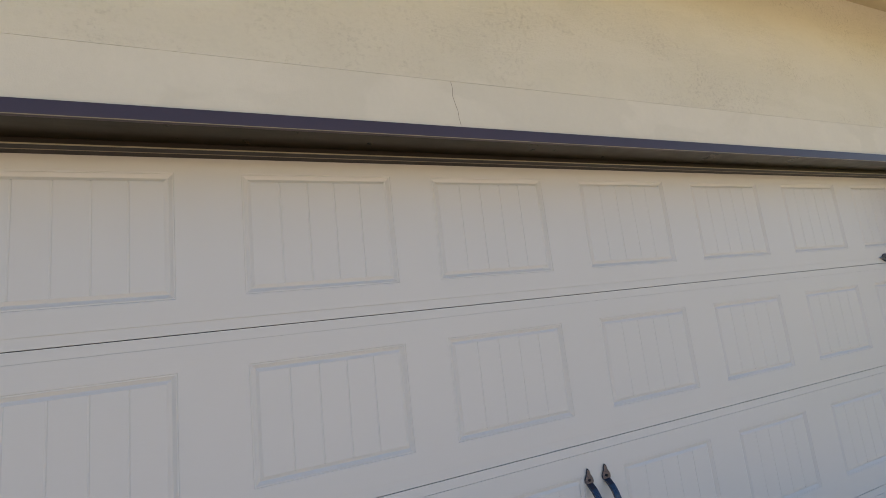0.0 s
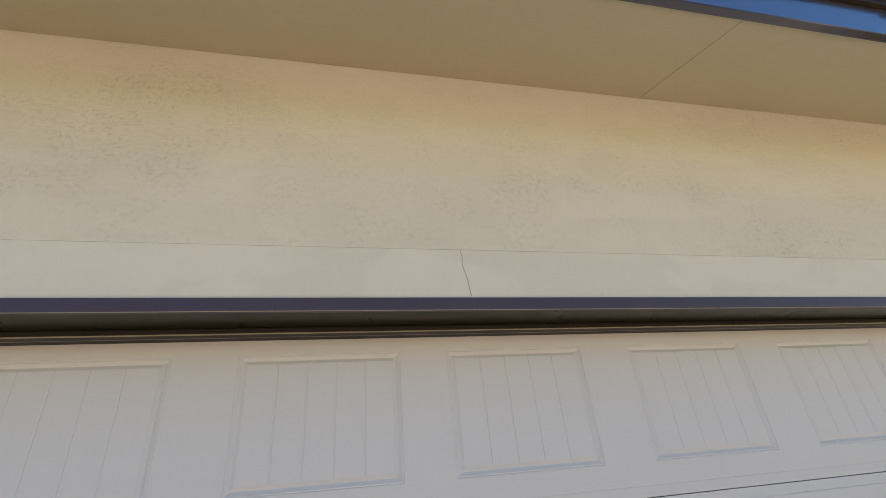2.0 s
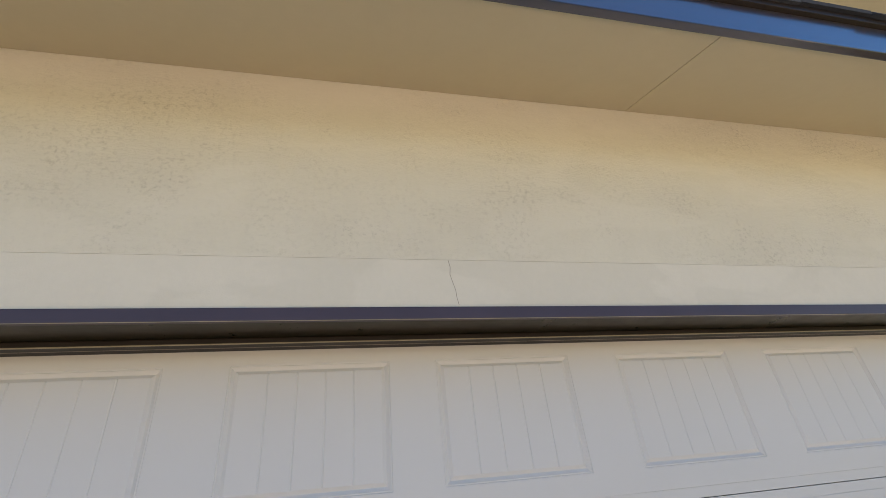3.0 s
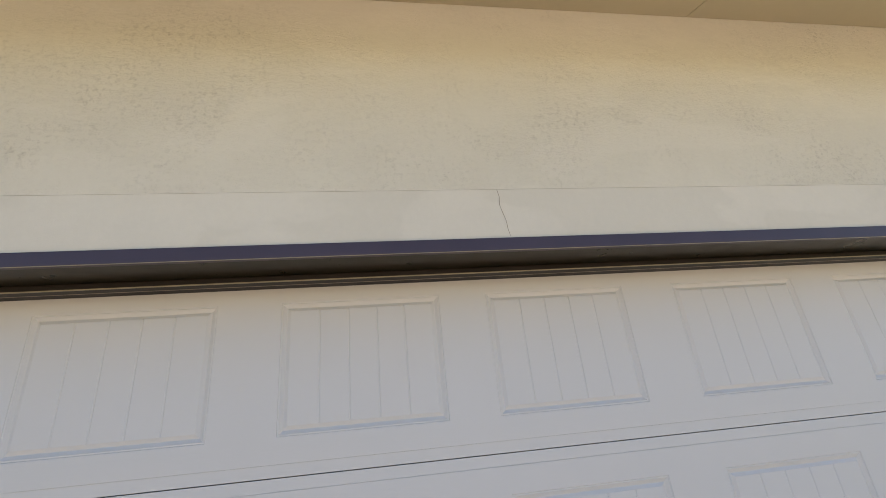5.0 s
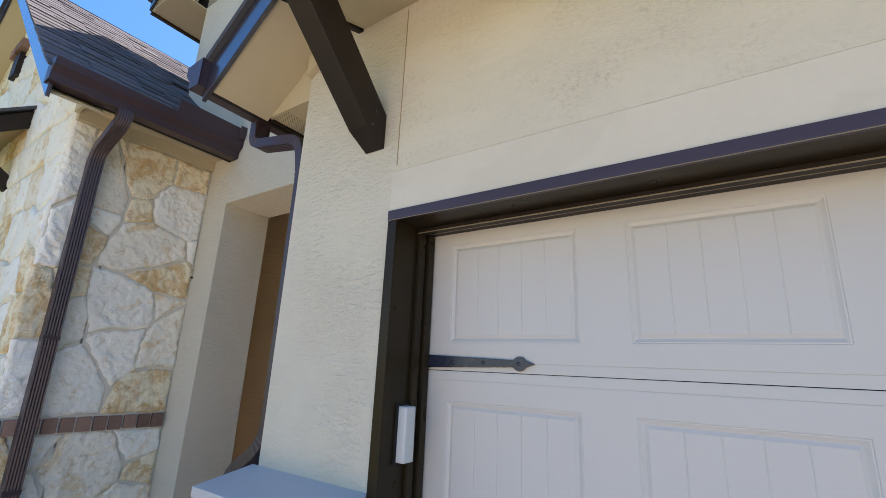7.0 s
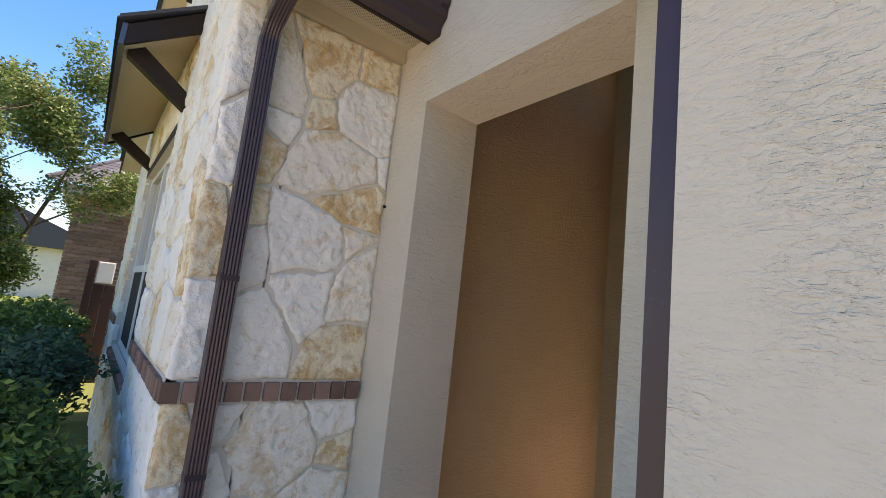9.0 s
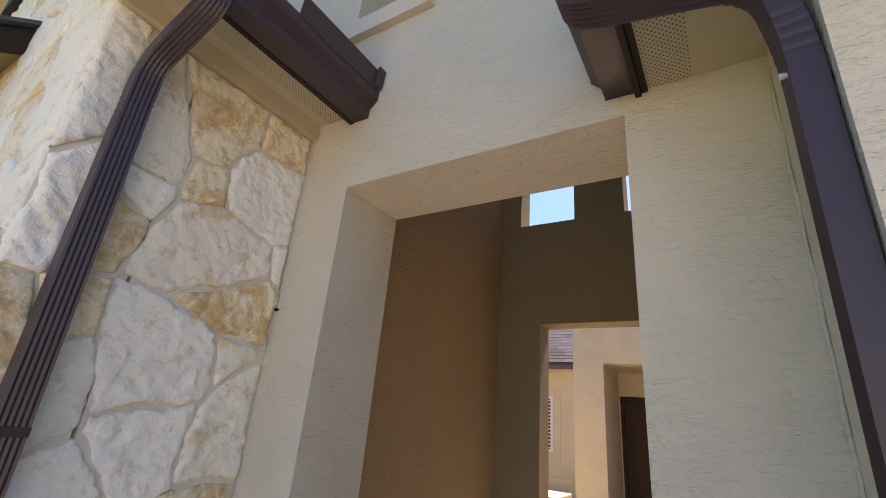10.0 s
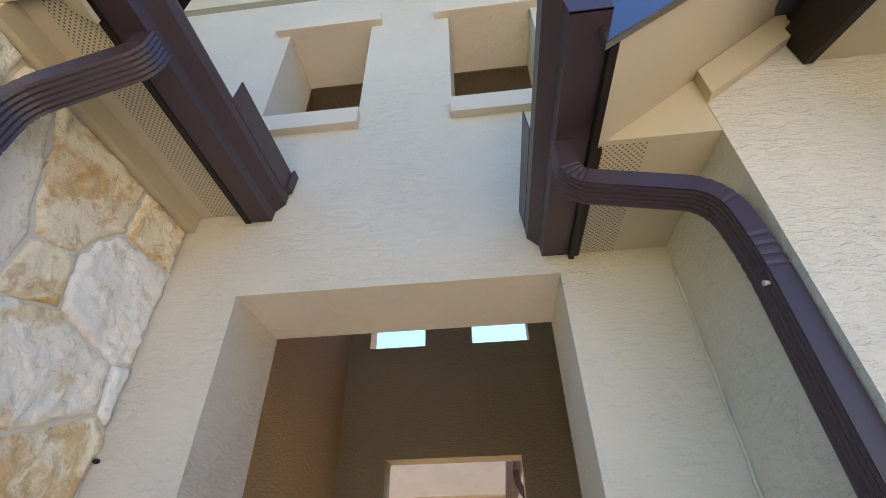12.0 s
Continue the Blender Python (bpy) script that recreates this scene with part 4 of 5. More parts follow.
leaf = part("leaf", box((-3.738, 9.34, 0.07), (-2.922, 9.385, 2.428), 0.003), M_ENTRY, ed)
for xa in (-3.63, -3.29):
    for za, zb in ((0.25, 0.95), (1.1, 1.8), (1.9, 2.3)):
        part("panel", box((xa, 9.318, za), (xa + 0.24, 9.341, zb), 0.012), M_ENTRY, leaf)
part("handle", box((-2.99, 9.29, 0.95), (-2.965, 9.34, 1.2), 0.006), M_IRON, leaf)
sw = thing("window_2", (-2.72, 9.35, 0.5), "narrow glazed sidelight in a pale frame", "window", kind="structure")
part("window_frame", wall("y", 9.30, 9.36, -2.82, -2.62, 0.5, 2.36, [(-2.79, -2.65, 0.53, 2.33)]), M_VINYL, sw)
part("pane", box((-2.79, 9.33, 0.53), (-2.65, 9.336, 2.33)), M_GLASS, sw)
lan = thing("ceiling_lantern", (-3.06, 8.75, 2.89), "small dark metal lantern under the porch ceiling", "lantern")
part("plate", box((-3.12, 8.69, 2.865), (-3.0, 8.81, 2.8905), 0.004), M_IRON, lan)
b = bmesh.new()
bmesh.ops.create_cone(b, segments=8, radius1=0.05, radius2=0.085, depth=0.10, cap_ends=True, matrix=pose(-3.06, 8.75, 2.80))
part("glass", b, M_LANTERN, lan, "clouded glass shade")
b = bmesh.new()
bmesh.ops.create_cone(b, segments=8, radius1=0.055, radius2=0.02, depth=0.02, cap_ends=True, matrix=pose(-3.06, 8.75, 2.742))
part("finial", b, M_IRON, lan)
b = bmesh.new()
bmesh.ops.create_cone(b, segments=8, radius1=0.092, radius2=0.06, depth=0.018, cap_ends=True, matrix=pose(-3.06, 8.75, 2.857))
part("rim", b, M_IRON, lan)

HY = 10.2
solid("wall_court_house", wall("y", HY, HY + 0.2, -9.0, -3.9, 0.0, 3.0, [(-6.17, -5.30, 1.42, 2.5)]), M_STUCCO_COURT, "pale beige stucco house wall across the courtyard", "wall")
solid("trim_court_base", box((-9.0, HY - 0.06, 0.0), (-4.3, HY - 0.001, 0.98), 0.01), M_STUCCO_COURT, "projecting beige stucco base of the house", "trim")
w3 = thing("window_3", (-5.9, HY, 1.42), "white window with dark slatted blinds", "window", kind="structure")
part("window_frame", wall("y", HY - 0.02, HY + 0.05, -6.17, -5.30, 1.42, 2.5, [(-6.12, -5.35, 1.47, 2.45)]), M_VINYL, w3)
part("window_trim", wall("y", HY - 0.012, HY - 0.001, -6.32, -5.15, 1.27, 2.65, [(-6.18, -5.29, 1.41, 2.51)]), M_STUCCO_COURT, w3)
part("pane", box((-6.12, HY + 0.09, 1.47), (-5.35, HY + 0.095, 2.45)), M_SCREEN, w3)
for k in range(14):
    part("slat", box((-6.12, HY + 0.045, 1.485 + 0.07 * k), (-5.35, HY + 0.058, 1.485 + 0.07 * k + 0.026)), M_VINYL, w3)
cr_ob = thing("court_roof", (-6.4, HY, 3.0), "sunlit grey shingle roof with brown gutter across the courtyard", "roof", kind="structure")
part("eave_soffit", box((-9.0, HY - 0.4, 2.98), (-4.35, HY + 0.2, 3.0)), M_SOFFIT, cr_ob)
part("eave_gutter", prism([(HY - 0.4, 3.0), (HY - 0.4, 3.12), (HY - 0.53, 3.12), (HY - 0.52, 3.06), (HY - 0.48, 3.0)], "x", -9.0, -4.35), M_GUTTER, cr_ob)
courses = bmesh.new()
for row in range(24):
    y = HY - 0.45 + row * 0.115
    z = 3.12 + row * 0.115 * 0.75
    x = -9.0 - random.uniform(0, 0.2)
    while x < -4.2:
        prism([(y, z), (y + 0.16, z + 0.115), (y + 0.16, z + 0.125), (y, z + 0.016)], "x", x, x + 0.29, courses)
        x += 0.295
tagged(part("shingles", courses, M_SHINGLE, cr_ob), kind="stuff")
solid("wall_court_left", wall("x", -9.2, -9.0, 4.3, 10.4, 0.0, 2.4), M_STUCCO_COURT, "beige courtyard wall", "wall")
pr = thing("stone_pier", (-3.79, 5.3, 0.06), "ochre stone pier with a pale cast cap", "pier")
part("shaft", box((-4.02, 5.10, 0.06), (-3.61, 5.52, 1.165), 0.012), M_STONE_OCHRE, pr)
part("cap", box((-4.06, 5.06, 1.166), (-3.56, 5.56, 1.242), 0.012), M_CAST, pr)
cb = thing("storage_box", (-5.22, 9.82, 0.06), "dark brown storage box against the house", "box")
part("body", box((-5.60, 9.62, 0.06), (-4.85, 10.02, 0.60), 0.02), M_ENTRY, cb)
part("lid", box((-5.63, 9.59, 0.601), (-4.82, 10.05, 0.66), 0.015), M_ENTRY, cb)
pt = thing("planter", (-4.45, 9.0, 0.06), "dark round planter on the courtyard floor", "planter")
b = bmesh.new()
bmesh.ops.create_cone(b, segments=20, radius1=0.15, radius2=0.2, depth=0.4, cap_ends=True, matrix=pose(-4.5, 9.0, 0.26))
part("pot", b, M_IRON, pt, smooth=False)
gc = thing("gutter", (-2.3, 5.4, 2.6), "brown gutter and bend on the courtyard side", "gutter", "gutters")
part("trough", prism([(-2.30, 2.66), (-2.30, 2.80), (-2.44, 2.80), (-2.435, 2.74), (-2.39, 2.66)], "y", IY1 + 0.3, 7.6), M_GUTTER, gc)
part("pipe", sweep(rounded([(-2.36, 5.05, 2.67), (-2.36, 5.05, 2.56), (-2.27, 5.05, 2.42), (-2.27, 5.05, 0.1)], 0.06), pipe_outline(0.08, 0.06), (0, 1, 0)), M_GUTTER, gc)
solid("wall_court_right", wall("x", -2.22, -2.0, IY1, CW, 0.0, 2.85), M_STUCCO_COURT, "beige courtyard side wall of the garage", "wall")

# ---- stones ----
rng = random.Random(7)


def clip(poly, px, py, nx, ny):
    """The part of a polygon on the side of (px, py) against (nx, ny)."""
    out = []
    for i in range(len(poly)):
        a, b = poly[i], poly[(i + 1) % len(poly)]
        da = (a[0] - px) * nx + (a[1] - py) * ny
        db = (b[0] - px) * nx + (b[1] - py) * ny
        if da <= 0:
            out.append(a)
        if (da < 0 < db) or (db < 0 < da):
            t = da / (da - db)
            out.append((a[0] + (b[0] - a[0]) * t, a[1] + (b[1] - a[1]) * t))
    return out


def cells(region, seeds, gap):
    """The region split among the seeds, each cell drawn in by half a joint."""
    res = []
    for i, (sx, sy, sr) in enumerate(seeds):
        poly = list(region)
        for j, (tx, ty, tr) in enumerate(seeds):
            if i != j and poly:
                dx, dy = tx - sx, ty - sy
                d = math.hypot(dx, dy)
                nx, ny = dx / d, dy / d
                f = d / 2 + (sr * sr - tr * tr) / (2 * d) - gap / 2
                poly = clip(poly, sx + nx * f, sy + ny * f, nx, ny)
        res.append(poly if len(poly) > 2 else None)
    return res


def stone(poly, put, depth, proud, step):
    """A rough-faced stone on a flat outline; put(u, v, d) places a point, d out of the wall."""
    pts = []
    n = len(poly)
    for i in range(n):
        a, b = poly[i], poly[(i + 1) % n]
        l = math.hypot(b[0] - a[0], b[1] - a[1])
        k = max(1, int(l / step))
        for s in range(k):
            t = s / k
            pts.append((a[0] + (b[0] - a[0]) * t, a[1] + (b[1] - a[1]) * t))
    cx, cy = sum(p[0] for p in pts) / len(pts), sum(p[1] for p in pts) / len(pts)
    bm = bmesh.new()
    off = rng.uniform(0, 50)
    tilt_u, tilt_v = rng.uniform(-0.02, 0.02), rng.uniform(-0.02, 0.02)

    def wob(u, v, f, amp):
        return noise.noise(Vector((u * f + off, v * f, off))) * amp

    def relief(u, v):
        """Chipped rock: broad swells, then flats broken by steep little steps."""
        p = Vector((u * 15 + off + wob(u, v, 9, 0.5), v * 15 + wob(v, u, 9, 0.5), off * 2))
        h = noise.fractal(p, 0.6, 2.15, 5) * 0.0068
        q = noise.noise(p * 2.3) * 4.0
        h += max(-1.0, min(1.0, q)) * 0.0024
        return max(h, -0.0065) + ((u - cx) * tilt_u + (v - cy) * tilt_v) * 0.5

    outline = []
    calm = min(1.0, max(math.hypot(u - cx, v - cy) for u, v in pts) / 0.16) ** 2
    for i, (u, v) in enumerate(pts):
        w = (wob(u, v, 7, 0.022) + wob(u, v, 28, 0.010) + wob(u, v, 70, 0.004)) * calm + 0.001
        r = math.hypot(u - cx, v - cy) or 1
        outline.append((u + (u - cx) / r * w, v + (v - cy) / r * w))
    # an even net over the face, then the relief, then the sides
    bm.faces.new([bm.verts.new((u, v, 0)) for u, v in outline])
    for axis in (0, 1):
        lo, hi = min(p[axis] for p in outline), max(p[axis] for p in outline)
        n = max(2, int((hi - lo) / step))
        for k in range(1, n):
            at = [0, 0, 0]
            at[axis] = lo + (hi - lo) * k / n
            no = [0, 0, 0]
            no[axis] = 1
            bmesh.ops.bisect_plane(bm, geom=bm.verts[:] + bm.edges[:] + bm.faces[:], dist=1e-5, plane_co=at, plane_no=no)
    rim = [e for e in bm.edges if e.is_boundary]
    skirt = [g for g in bmesh.ops.extrude_edge_only(bm, edges=rim)["geom"] if isinstance(g, bmesh.types.BMVert)]
    low = set(skirt)
    ring = {v for e in rim for v in e.verts}
    for v in bm.verts:
        x, y = v.co.x, v.co.y
        if v in low:
            v.co = put(x, y, -depth)
            continue
        if v in ring:
            v.co = put(x, y, proud * 0.35 + relief(x, y) * 0.3)
            continue
        edge = min((x - u) ** 2 + (y - w) ** 2 for u, w in outline) ** 0.5
        v.co = put(x, y, proud * (0.55 + 0.45 * min(1.0, edge / 0.014)) + relief(x, y))
    bmesh.ops.recalc_face_normals(bm, faces=bm.faces)
    return bm


KIND = {"w": M_STONE_WHITE, "c": M_STONE_CREAM, "o": M_STONE_OCHRE}


def lay(parent, region, seeds, put, gap=0.016, depth=0.03, proud=0.014, step=0.0095):
    for poly, s in zip(cells(region, [(q[0], q[1], q[3] if len(q) > 3 else 0.1) for q in seeds], gap), seeds):
        if poly:
            part("stone", stone(poly, put, depth, proud, step), KIND[s[2]], parent, smooth=True)


def side_put(u, v, d):
    return (SX + d, u, v)


def front_put(u, v, d):
    return (u, SY - d, v)


BAND0, BAND1 = 1.165, 1.245
side_wall = thing("stone_facing", (SX, 1.35, 0.0), "white and ochre limestone facing on the side of the wing", "stonework", kind="structure")
# along, up, colour, reach of each stone
SIDE = [
    (1.041, 2.763, "c", 0.367), (1.425, 2.915, "o", 0.399), (1.698, 2.915, "o", 0.419), (1.698, 2.721, "w", 0.404), (1.513, 2.684, "o", 0.306), (1.038, 2.596, "w", 0.261),
    (0.961, 2.449, "o", 0.205), (1.601, 2.320, "c", 0.292), (1.816, 2.356, "w", 0.294), (1.698, 2.093, "o", 0.312), (1.561, 1.783, "w", 0.353), (1.666, 1.807, "c", 0.357),
    (1.848, 1.561, "c", 0.507), (1.597, 1.583, "w", 0.404), (1.856, 1.321, "o", 0.549), (1.326, 1.382, "w", 0.338), (1.109, 1.771, "o", 0.032), (1.138, 1.692, "w", 0.173),
    (0.730, 2.517, "w", 0.426), (0.755, 1.683, "o", 0.341), (0.781, 1.433, "w", 0.397), (0.518, 2.753, "w", 0.641),
]
region = [(SY - 0.002, BAND1 + 0.012), (TY0 - 0.005, BAND1 + 0.012), (TY0 - 0.005, 2.974), (SY - 0.002, 2.974)]
lay(side_wall, region, SIDE, side_put)
LOW = [(0.97, 0.98, "o", 0.1), (1.16, 1.09, "w", 0.06), (1.38, 0.97, "c", 0.2), (1.62, 1.10, "w", 0.12), (1.69, 0.90, "o", 0.08), (1.13, 0.86, "w", 0.06), (0.98, 0.72, "w", 0.1), (1.19, 0.62, "c", 0.1), (1.62, 0.66, "c", 0.19), (1.05, 0.42, "c", 0.1), (1.35, 0.42, "w", 0.12), (1.62, 0.36, "w", 0.1), (1.05, 0.14, "w", 0.1), (1.35, 0.15, "o", 0.1), (1.65, 0.12, "c", 0.1)]
lay(side_wall, [(SY - 0.002, 0.0), (TY0 - 0.012, 0.0), (TY0 - 0.012, BAND0 - 0.01), (SY - 0.002, BAND0 - 0.01)], LOW, side_put)
part("mortar_bed", box((SX - 0.03, SY - 0.012, BAND0 - 0.009), (SX + 0.006, TY0 - 0.012, BAND1 + 0.014)), M_MORTAR, side_wall)
for k in range(11):
    y0 = SY - 0.022 + 0.0795 * k
    part("brick", box((SX - 0.03, y0, BAND0 + rng.uniform(-0.002, 0.002)), (SX + 0.026 + rng.uniform(-0.003, 0.003), min(y0 + 0.066, TY0 - 0.012), BAND1 + rng.uniform(-0.002, 0.002)), 0.004), M_BRICK, side_wall)

front_wall = thing("stone_facing", (-6.0, SY, 0.0), "white limestone facing with ochre stains on the front of the wing", "stonework", kind="structure")


def scatter(x0, x1, z0, z1, nx, nz):
    out = []
    for i in range(nx):
        for j in range(nz):
            u = x0 + (x1 - x0) * (i + 0.5 + rng.uniform(-0.33, 0.33) + 0.25 * (j % 2)) / nx
            v = z0 + (z1 - z0) * (j + 0.5 + rng.uniform(-0.33, 0.33)) / nz
            out.append((u, v, rng.choice("wwwwcco")))
    return out


def rect(x0, x1, z0, z1):
    return [(x0, z0), (x1, z0), (x1, z1), (x0, z1)]


XR = SX - 0.012
for x0, x1, z0, z1, nx, nz in ((WINX1 + 0.002, XR, BAND1 + 0.012, 2.76, 5, 5), (WINX1 + 0.002, XR, 0.0, BAND0 - 0.01, 5, 4), (SXL, WINX0 - 0.002, BAND1 + 0.012, 2.76, 3, 5), (SXL, WINX0 - 0.002, 0.0, BAND0 - 0.01, 3, 4), (WINX0, WINX1, 0.0, WINZ0 - 0.1, 6, 3), (SXL, XR, 2.765, 3.05, 13, 1)):
    lay(front_wall, rect(x0, x1, z0, z1), scatter(x0, x1, z0, z1, nx, nz), front_put, proud=0.014, step=0.028)
tri = [(SXL, 3.055), (XR, 3.055), (XR, wz(SX) - 0.01), (AX, wz(AX) - 0.01), (SXL, wz(SX) - 0.01)]
lay(front_wall, tri, [s for s in scatter(SXL, XR, 3.05, 4.95, 12, 6) if s[1] < wz(s[0]) - 0.05], front_put, proud=0.014, step=0.028)
for x0, x1 in ((WINX1 + 0.004, SX + 0.03), (SXL - 0.02, WINX0 - 0.004)):
    part("mortar_bed", box((x0, SY - 0.006, BAND0 - 0.009), (x1 - 0.024, SY + 0.03, BAND1 + 0.014)), M_MORTAR, front_wall)
    k = 0
    while x0 + 0.079 * k + 0.068 < x1:
        a = x0 + 0.079 * k
        part("brick", box((a, SY - 0.026 + rng.uniform(-0.003, 0.003), BAND0), (a + 0.068, SY + 0.03, BAND1), 0.004), M_BRICK, front_wall)
        k += 1

# ---- neighbouring brick house ----
NX = -11.5
nb = thing("brick_house", (NX - 3, 4.0, 0.0), "brown brick neighbouring house with grey shingle roof", "house")
part("wall", box((NX - 6.0, 0.25, 0.0), (NX - 0.03, 9.0, 2.95)), M_MORTAR, nb)
bricks = bmesh.new()
for row in range(35):
    z = 0.05 + row * 0.0765
    y = 0.235 - 0.11 * (row % 2)
    while y < 4.6:
        a, b2 = max(y, 0.235), y + 0.205
        box((NX - 0.035, a, z), (NX + rng.uniform(-0.004, 0.004), b2, z + 0.064), 0.0, bricks)
        y += 0.216
tagged(part("bricks", bricks, M_BRICK_FAR, nb), kind="stuff")
for k in range(40):
    y0 = 0.242 + 0.0765 * k
    part("soldier_brick", box((NX - 0.034, y0, 2.752), (NX + rng.uniform(0.0, 0.006), y0 + 0.066, 2.944)), M_BRICK_FAR, nb)
part("eave", box((NX - 6.3, 0.05, 2.95), (NX + 0.22, 9.3, 3.10), 0.01), M_CAP, nb, "pale painted eave")
# the small side gable of the house, with its soffit
gb = [(0.85, 2.76), (1.40, 3.26), (1.40, 3.10), (0.93, 2.70)]
part("gable_soffit", prism(gb, "x", NX + 0.225, NX + 1.08), M_SOFFIT, nb)
part("gable_fascia", prism([(0.83, 2.745), (0.83, 2.83), (1.42, 3.37), (1.42, 3.27)], "x", NX + 1.081, NX + 1.11), M_FASCIA, nb)
part("hip_cap", tube([(NX + 0.34, -0.16, 3.115), (NX - 2.7, 2.25, 5.24)], [0.035, 0.035], 6), M_SHINGLE, nb)
roofm = bmesh.new()
for row in range(30):
    d0, d1 = row * 0.105, row * 0.105 + 0.125
    y = -0.17 + d0 * 0.8
    while y < 8.6:
        w = 0.6 if y > 0.03 + d0 * 0.8 else 0.3 + 0.3 * (row % 2)
        prism([(NX + 0.33 - d0, 3.10 + d0 * 0.7), (NX + 0.33 - d1, 3.10 + d1 * 0.7), (NX + 0.33 - d1, 3.106 + d1 * 0.7), (NX + 0.33 - d0, 3.114 + d0 * 0.7)], "y", y, y + w, roofm)
        y += w + 0.004
tagged(part("shingles", roofm, M_SHINGLE, nb), kind="stuff")
part("roof", prism([(NX + 0.3, 3.09), (NX - 3.0, 5.35), (NX - 6.3, 3.09)], "y", 2.0, 8.6), M_SHINGLE, nb)
part("hip", prism([(NX + 0.3, 3.09), (NX - 2.7, 5.19), (NX - 2.7, 3.09)], "y", 2.0, 2.01), M_SHINGLE, nb)

fence = thing("fence", (-10.4, 1.3, 0.0), "dark red-brown board fence between the houses", "fence")
for k in range(9):
    y0 = 0.72 + 0.142 * k
    part("board", box((-10.42, y0, 0.0), (-10.398, y0 + 0.136, 1.50 + rng.uniform(-0.01, 0.01)), 0.003), M_FENCE, fence)
part("post", box((-10.44, 0.62, 0.0), (-10.35, 0.715, 1.86), 0.006), M_FENCE, fence)
part("rail", box((-10.46, 0.72, 1.2), (-10.421, 2.0, 1.29)), M_FENCE, fence)
mb = thing("utility_box", (-10.38, 0.86, 1.52), "white metal utility box on the fence", "utility box")
part("case", box((-10.44, 0.73, 1.515), (-10.34, 0.95, 1.85), 0.01), M_VINYL, mb)
part("door", box((-10.339, 0.745, 1.53), (-10.332, 0.935, 1.835), 0.003), M_VINYL, mb)

fh = thing("far_house", (-38, -3, 0), "distant pale house with a low brown roof", "house")
part("wall", box((-44, -8, 0), (-36, 1, 2.9)), M_STUCCO_SMOOTH, fh)
part("roof", prism([(-9, 2.9), (-3.5, 5.2), (2, 2.9)], "x", -44.5, -35.5), M_SHINGLE, fh)

# ---- plants ----
def leaf_cloud(bm, centre, radius, n, size, rg):
    """Small folded leaves scattered through an uneven blob."""
    cx, cy, cz0 = centre
    for _ in range(n):
        d = Vector((rg.gauss(0, 1), rg.gauss(0, 1), rg.gauss(0, 1))).normalized()
        r = radius * (rg.random() ** 0.45) * (0.75 + 0.5 * noise.noise(d * 1.7 + Vector(centre)))
        p = Vector((cx + d.x * r, cy + d.y * r, cz0 + d.z * r * 0.85))
        a = Vector((rg.gauss(0, 1), rg.gauss(0, 1), rg.gauss(0, 0.6))).normalized()
        c = a.cross(Vector((rg.gauss(0, 1), rg.gauss(0, 1), rg.gauss(0, 1)))).normalized()
        s = size * rg.uniform(0.6, 1.3)
        v = [bm.verts.new(p - a * s), bm.verts.new(p + c * s * 0.45), bm.verts.new(p + a * s), bm.verts.new(p - c * s * 0.45)]
        bm.faces.new(v)


def shrub(at, blobs, material, label, size, seed):
    rg = random.Random(seed)
    ob = thing("shrub", at, label, "shrub", "shrubs along the front")
    leaves = bmesh.new()
    stems = bmesh.new()
    for (x, y, z), r, n in blobs:
        leaf_cloud(leaves, (x, y, z), r, int(n * 1.7), size, rg)
        for _ in range(4):
            e = Vector((x + rg.uniform(-r, r) * 0.6, y + rg.uniform(-r, r) * 0.6, z + rg.uniform(0, r) * 0.6))
            b0 = Vector((at[0] + rg.uniform(-0.12, 0.12), at[1] + rg.uniform(-0.12, 0.12), 0.0))
            tube([b0, (b0 + e) / 2 + Vector((rg.uniform(-0.06, 0.06), rg.uniform(-0.06, 0.06), 0)), e], [0.014, 0.01, 0.004], 5, stems)
    part("stems", stems, M_BARK, ob)
    part("foliage", leaves, material, ob)


shrub((-4.35, 0.42, 0.0), [((-4.3, 0.42, 0.62), 0.46, 3200), ((-4.6, 0.3, 0.85), 0.42, 2800), ((-4.0, 0.55, 0.55), 0.46, 3400), ((-4.6, 0.0, 0.75), 0.45, 2600), ((-3.95, 0.2, 0.4), 0.4, 2200)], M_LEAF_BUSH, "leafy green shrub with yellow-green tips", 0.024, 3)
shrub((-5.4, 0.25, 0.0), [((-5.3, 0.25, 0.9), 0.48, 3600), ((-5.6, 0.5, 0.95), 0.4, 2600), ((-5.2, -0.25, 0.85), 0.5, 3000)], M_LEAF_BLUE, "dense blue-green shrub in the front bed", 0.024, 4)
shrub((-6.6, 0.2, 0.0), [((-6.5, 0.35, 0.95), 0.5, 2800), ((-6.9, 0.0, 0.95), 0.55, 2800), ((-6.3, -0.3, 0.9), 0.55, 2600)], M_LEAF_BUSH, "leafy green shrub before the window", 0.027, 5)
shrub((-8.2, 0.1, 0.0), [((-8.0, 0.25, 0.95), 0.55, 2400), ((-8.6, -0.1, 0.9), 0.55, 2400), ((-9.2, 0.3, 0.9), 0.5, 2000)], M_LEAF_BUSH, "leafy green shrub at the corner of the bed", 0.036, 6)


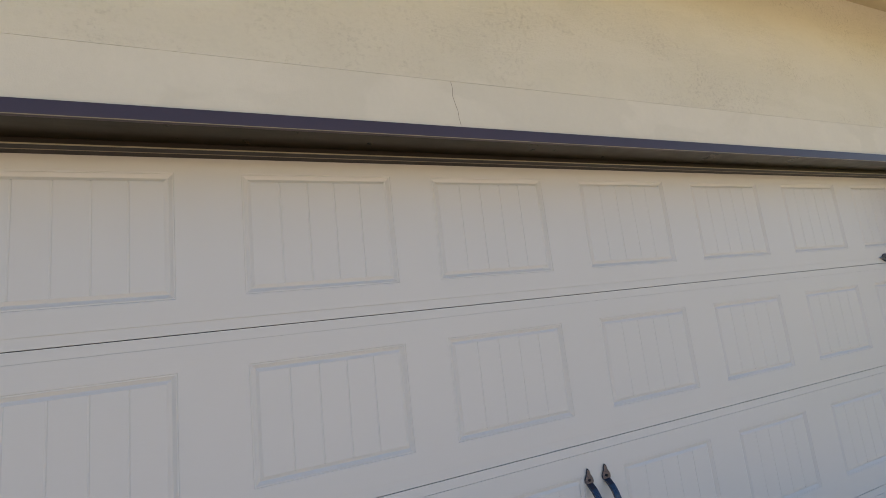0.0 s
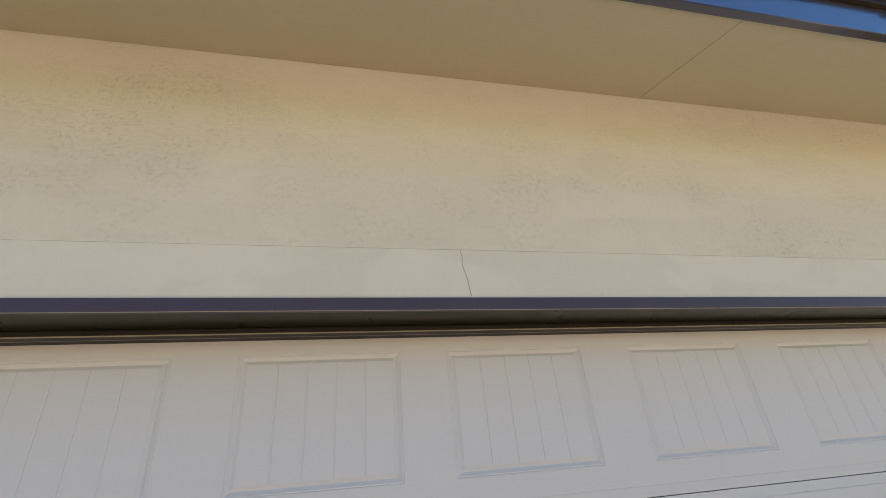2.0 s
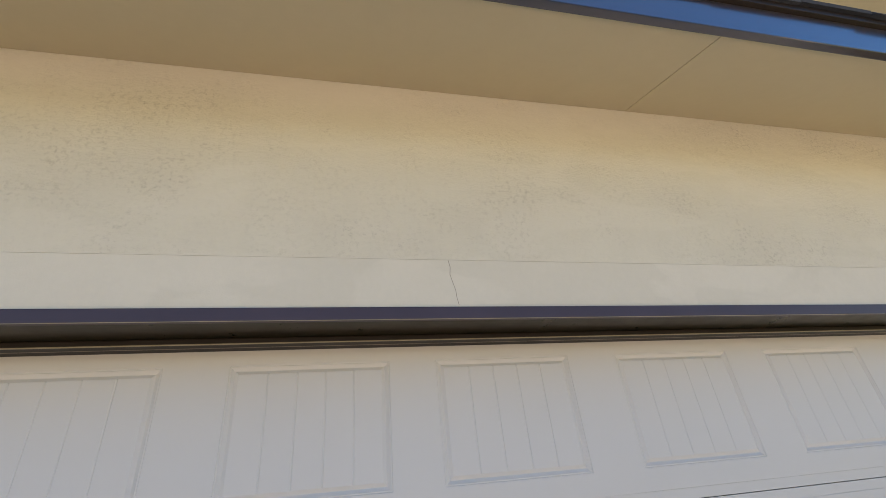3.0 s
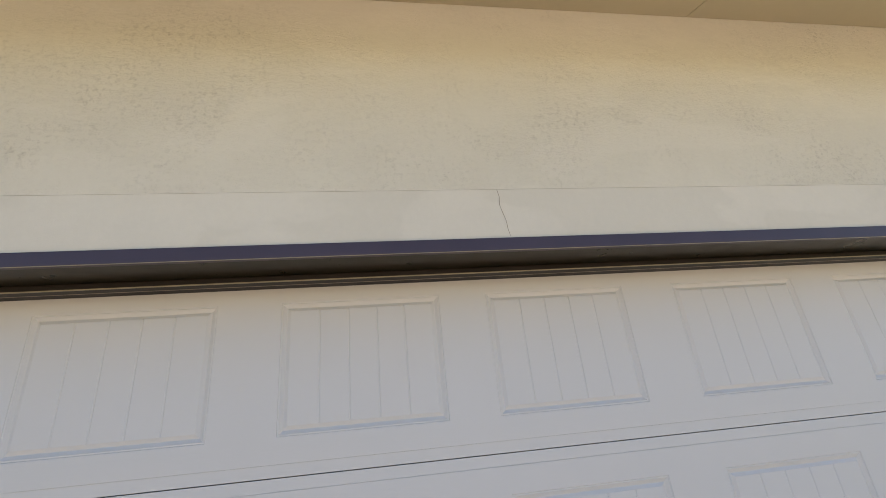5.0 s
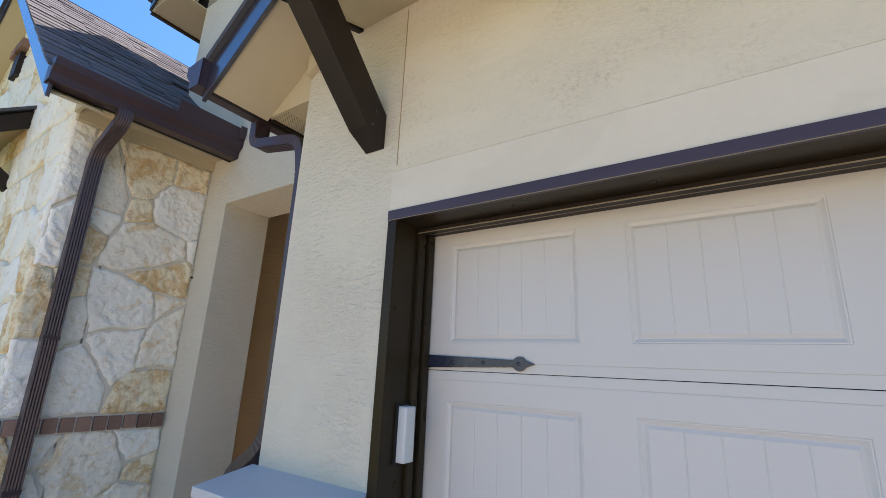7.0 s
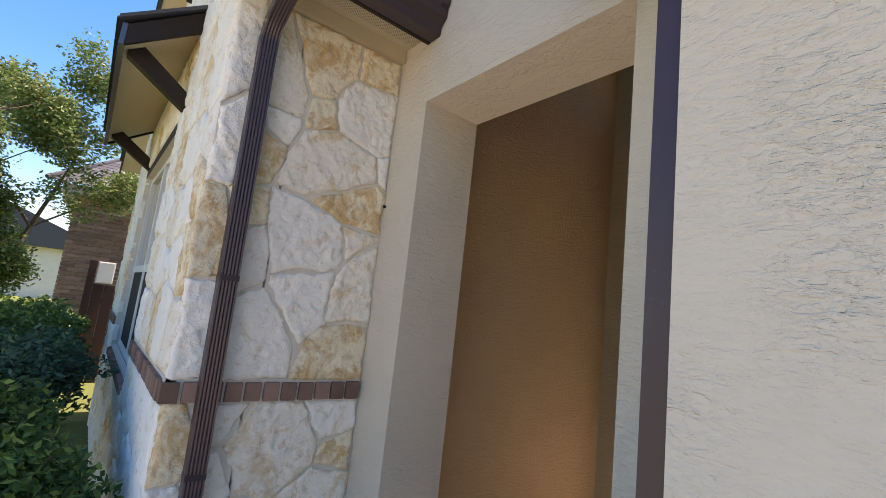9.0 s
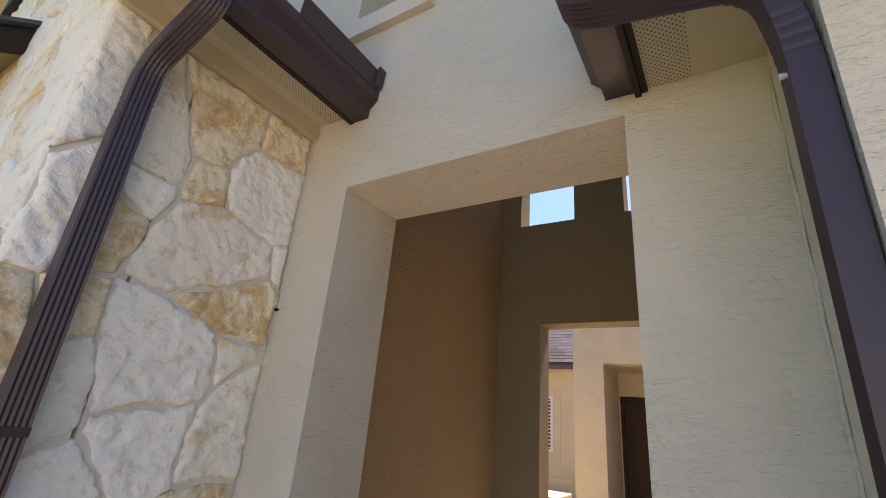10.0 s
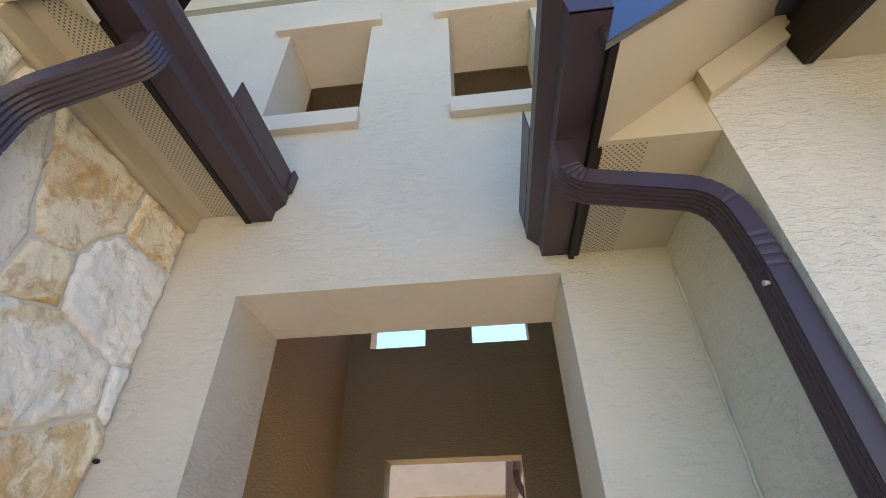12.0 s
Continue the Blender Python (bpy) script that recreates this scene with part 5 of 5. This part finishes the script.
def tree(at, height, spread, seed, label, leaves_n):
    rg = random.Random(seed)
    ob = thing("tree", at, label, "tree")
    wood, crown = bmesh.new(), bmesh.new()
    base = Vector(at)
    tips = []
    for k in range(4):
        a = 2 * math.pi * k / 4 + rg.uniform(-0.4, 0.4)
        out = Vector((math.cos(a), math.sin(a), 0))
        p0 = base + out * 0.08
        p1 = base + out * 0.2 * spread + Vector((0, 0, height * 0.3))
        p2 = base + out * 0.45 * spread + Vector((rg.uniform(-0.1, 0.1), rg.uniform(-0.1, 0.1), height * 0.58))
        p3 = base + out * 0.7 * spread + Vector((rg.uniform(-0.2, 0.2), rg.uniform(-0.2, 0.2), height * 0.85))
        tube([p0, p1, p2, p3], [0.055, 0.042, 0.028, 0.01], 8, wood)
        tips += [(p1, 1.2), ((p1 + p2) / 2, 1.2), (p1 + out * 0.35 - Vector((0, 0, 0.25)), 1.0)]
        for q, r in ((p1, 0.025), (p2, 0.02), (p2, 0.018), (p3, 0.01), (p3, 0.01), (p2, 0.018)):
            e = q + Vector((rg.gauss(0, 0.4) * spread, rg.gauss(0, 0.4) * spread, rg.uniform(0.1, 0.3) * height))
            mid = (q + e) / 2 + Vector((rg.uniform(-0.1, 0.1), rg.uniform(-0.1, 0.1), 0.05))
            tube([q, mid, e], [r, r * 0.6, 0.004], 6, wood)
            tips += [(mid, 0.5), (e, 1.0)]
            for _ in range(3):
                f = e + Vector((rg.gauss(0, 0.22), rg.gauss(0, 0.22), rg.uniform(0.0, 0.4)))
                tube([e, f], [0.005, 0.002], 4, wood)
                tips.append((f, 0.7))
    for p, k in tips:
        leaf_cloud(crown, p, 0.38, int(leaves_n * k / len(tips)), 0.030, rg)
    part("trunk", wood, M_BARK, ob)
    part("crown", crown, M_LEAF_TREE, ob)


tree((-9.4, -0.6, 0.0), 3.75, 1.35, 11, "small multi-stemmed tree with airy green crown", 110000)
tree((-15.5, -2.6, 0.0), 4.8, 1.6, 12, "small garden tree with green crown by the street", 5000)
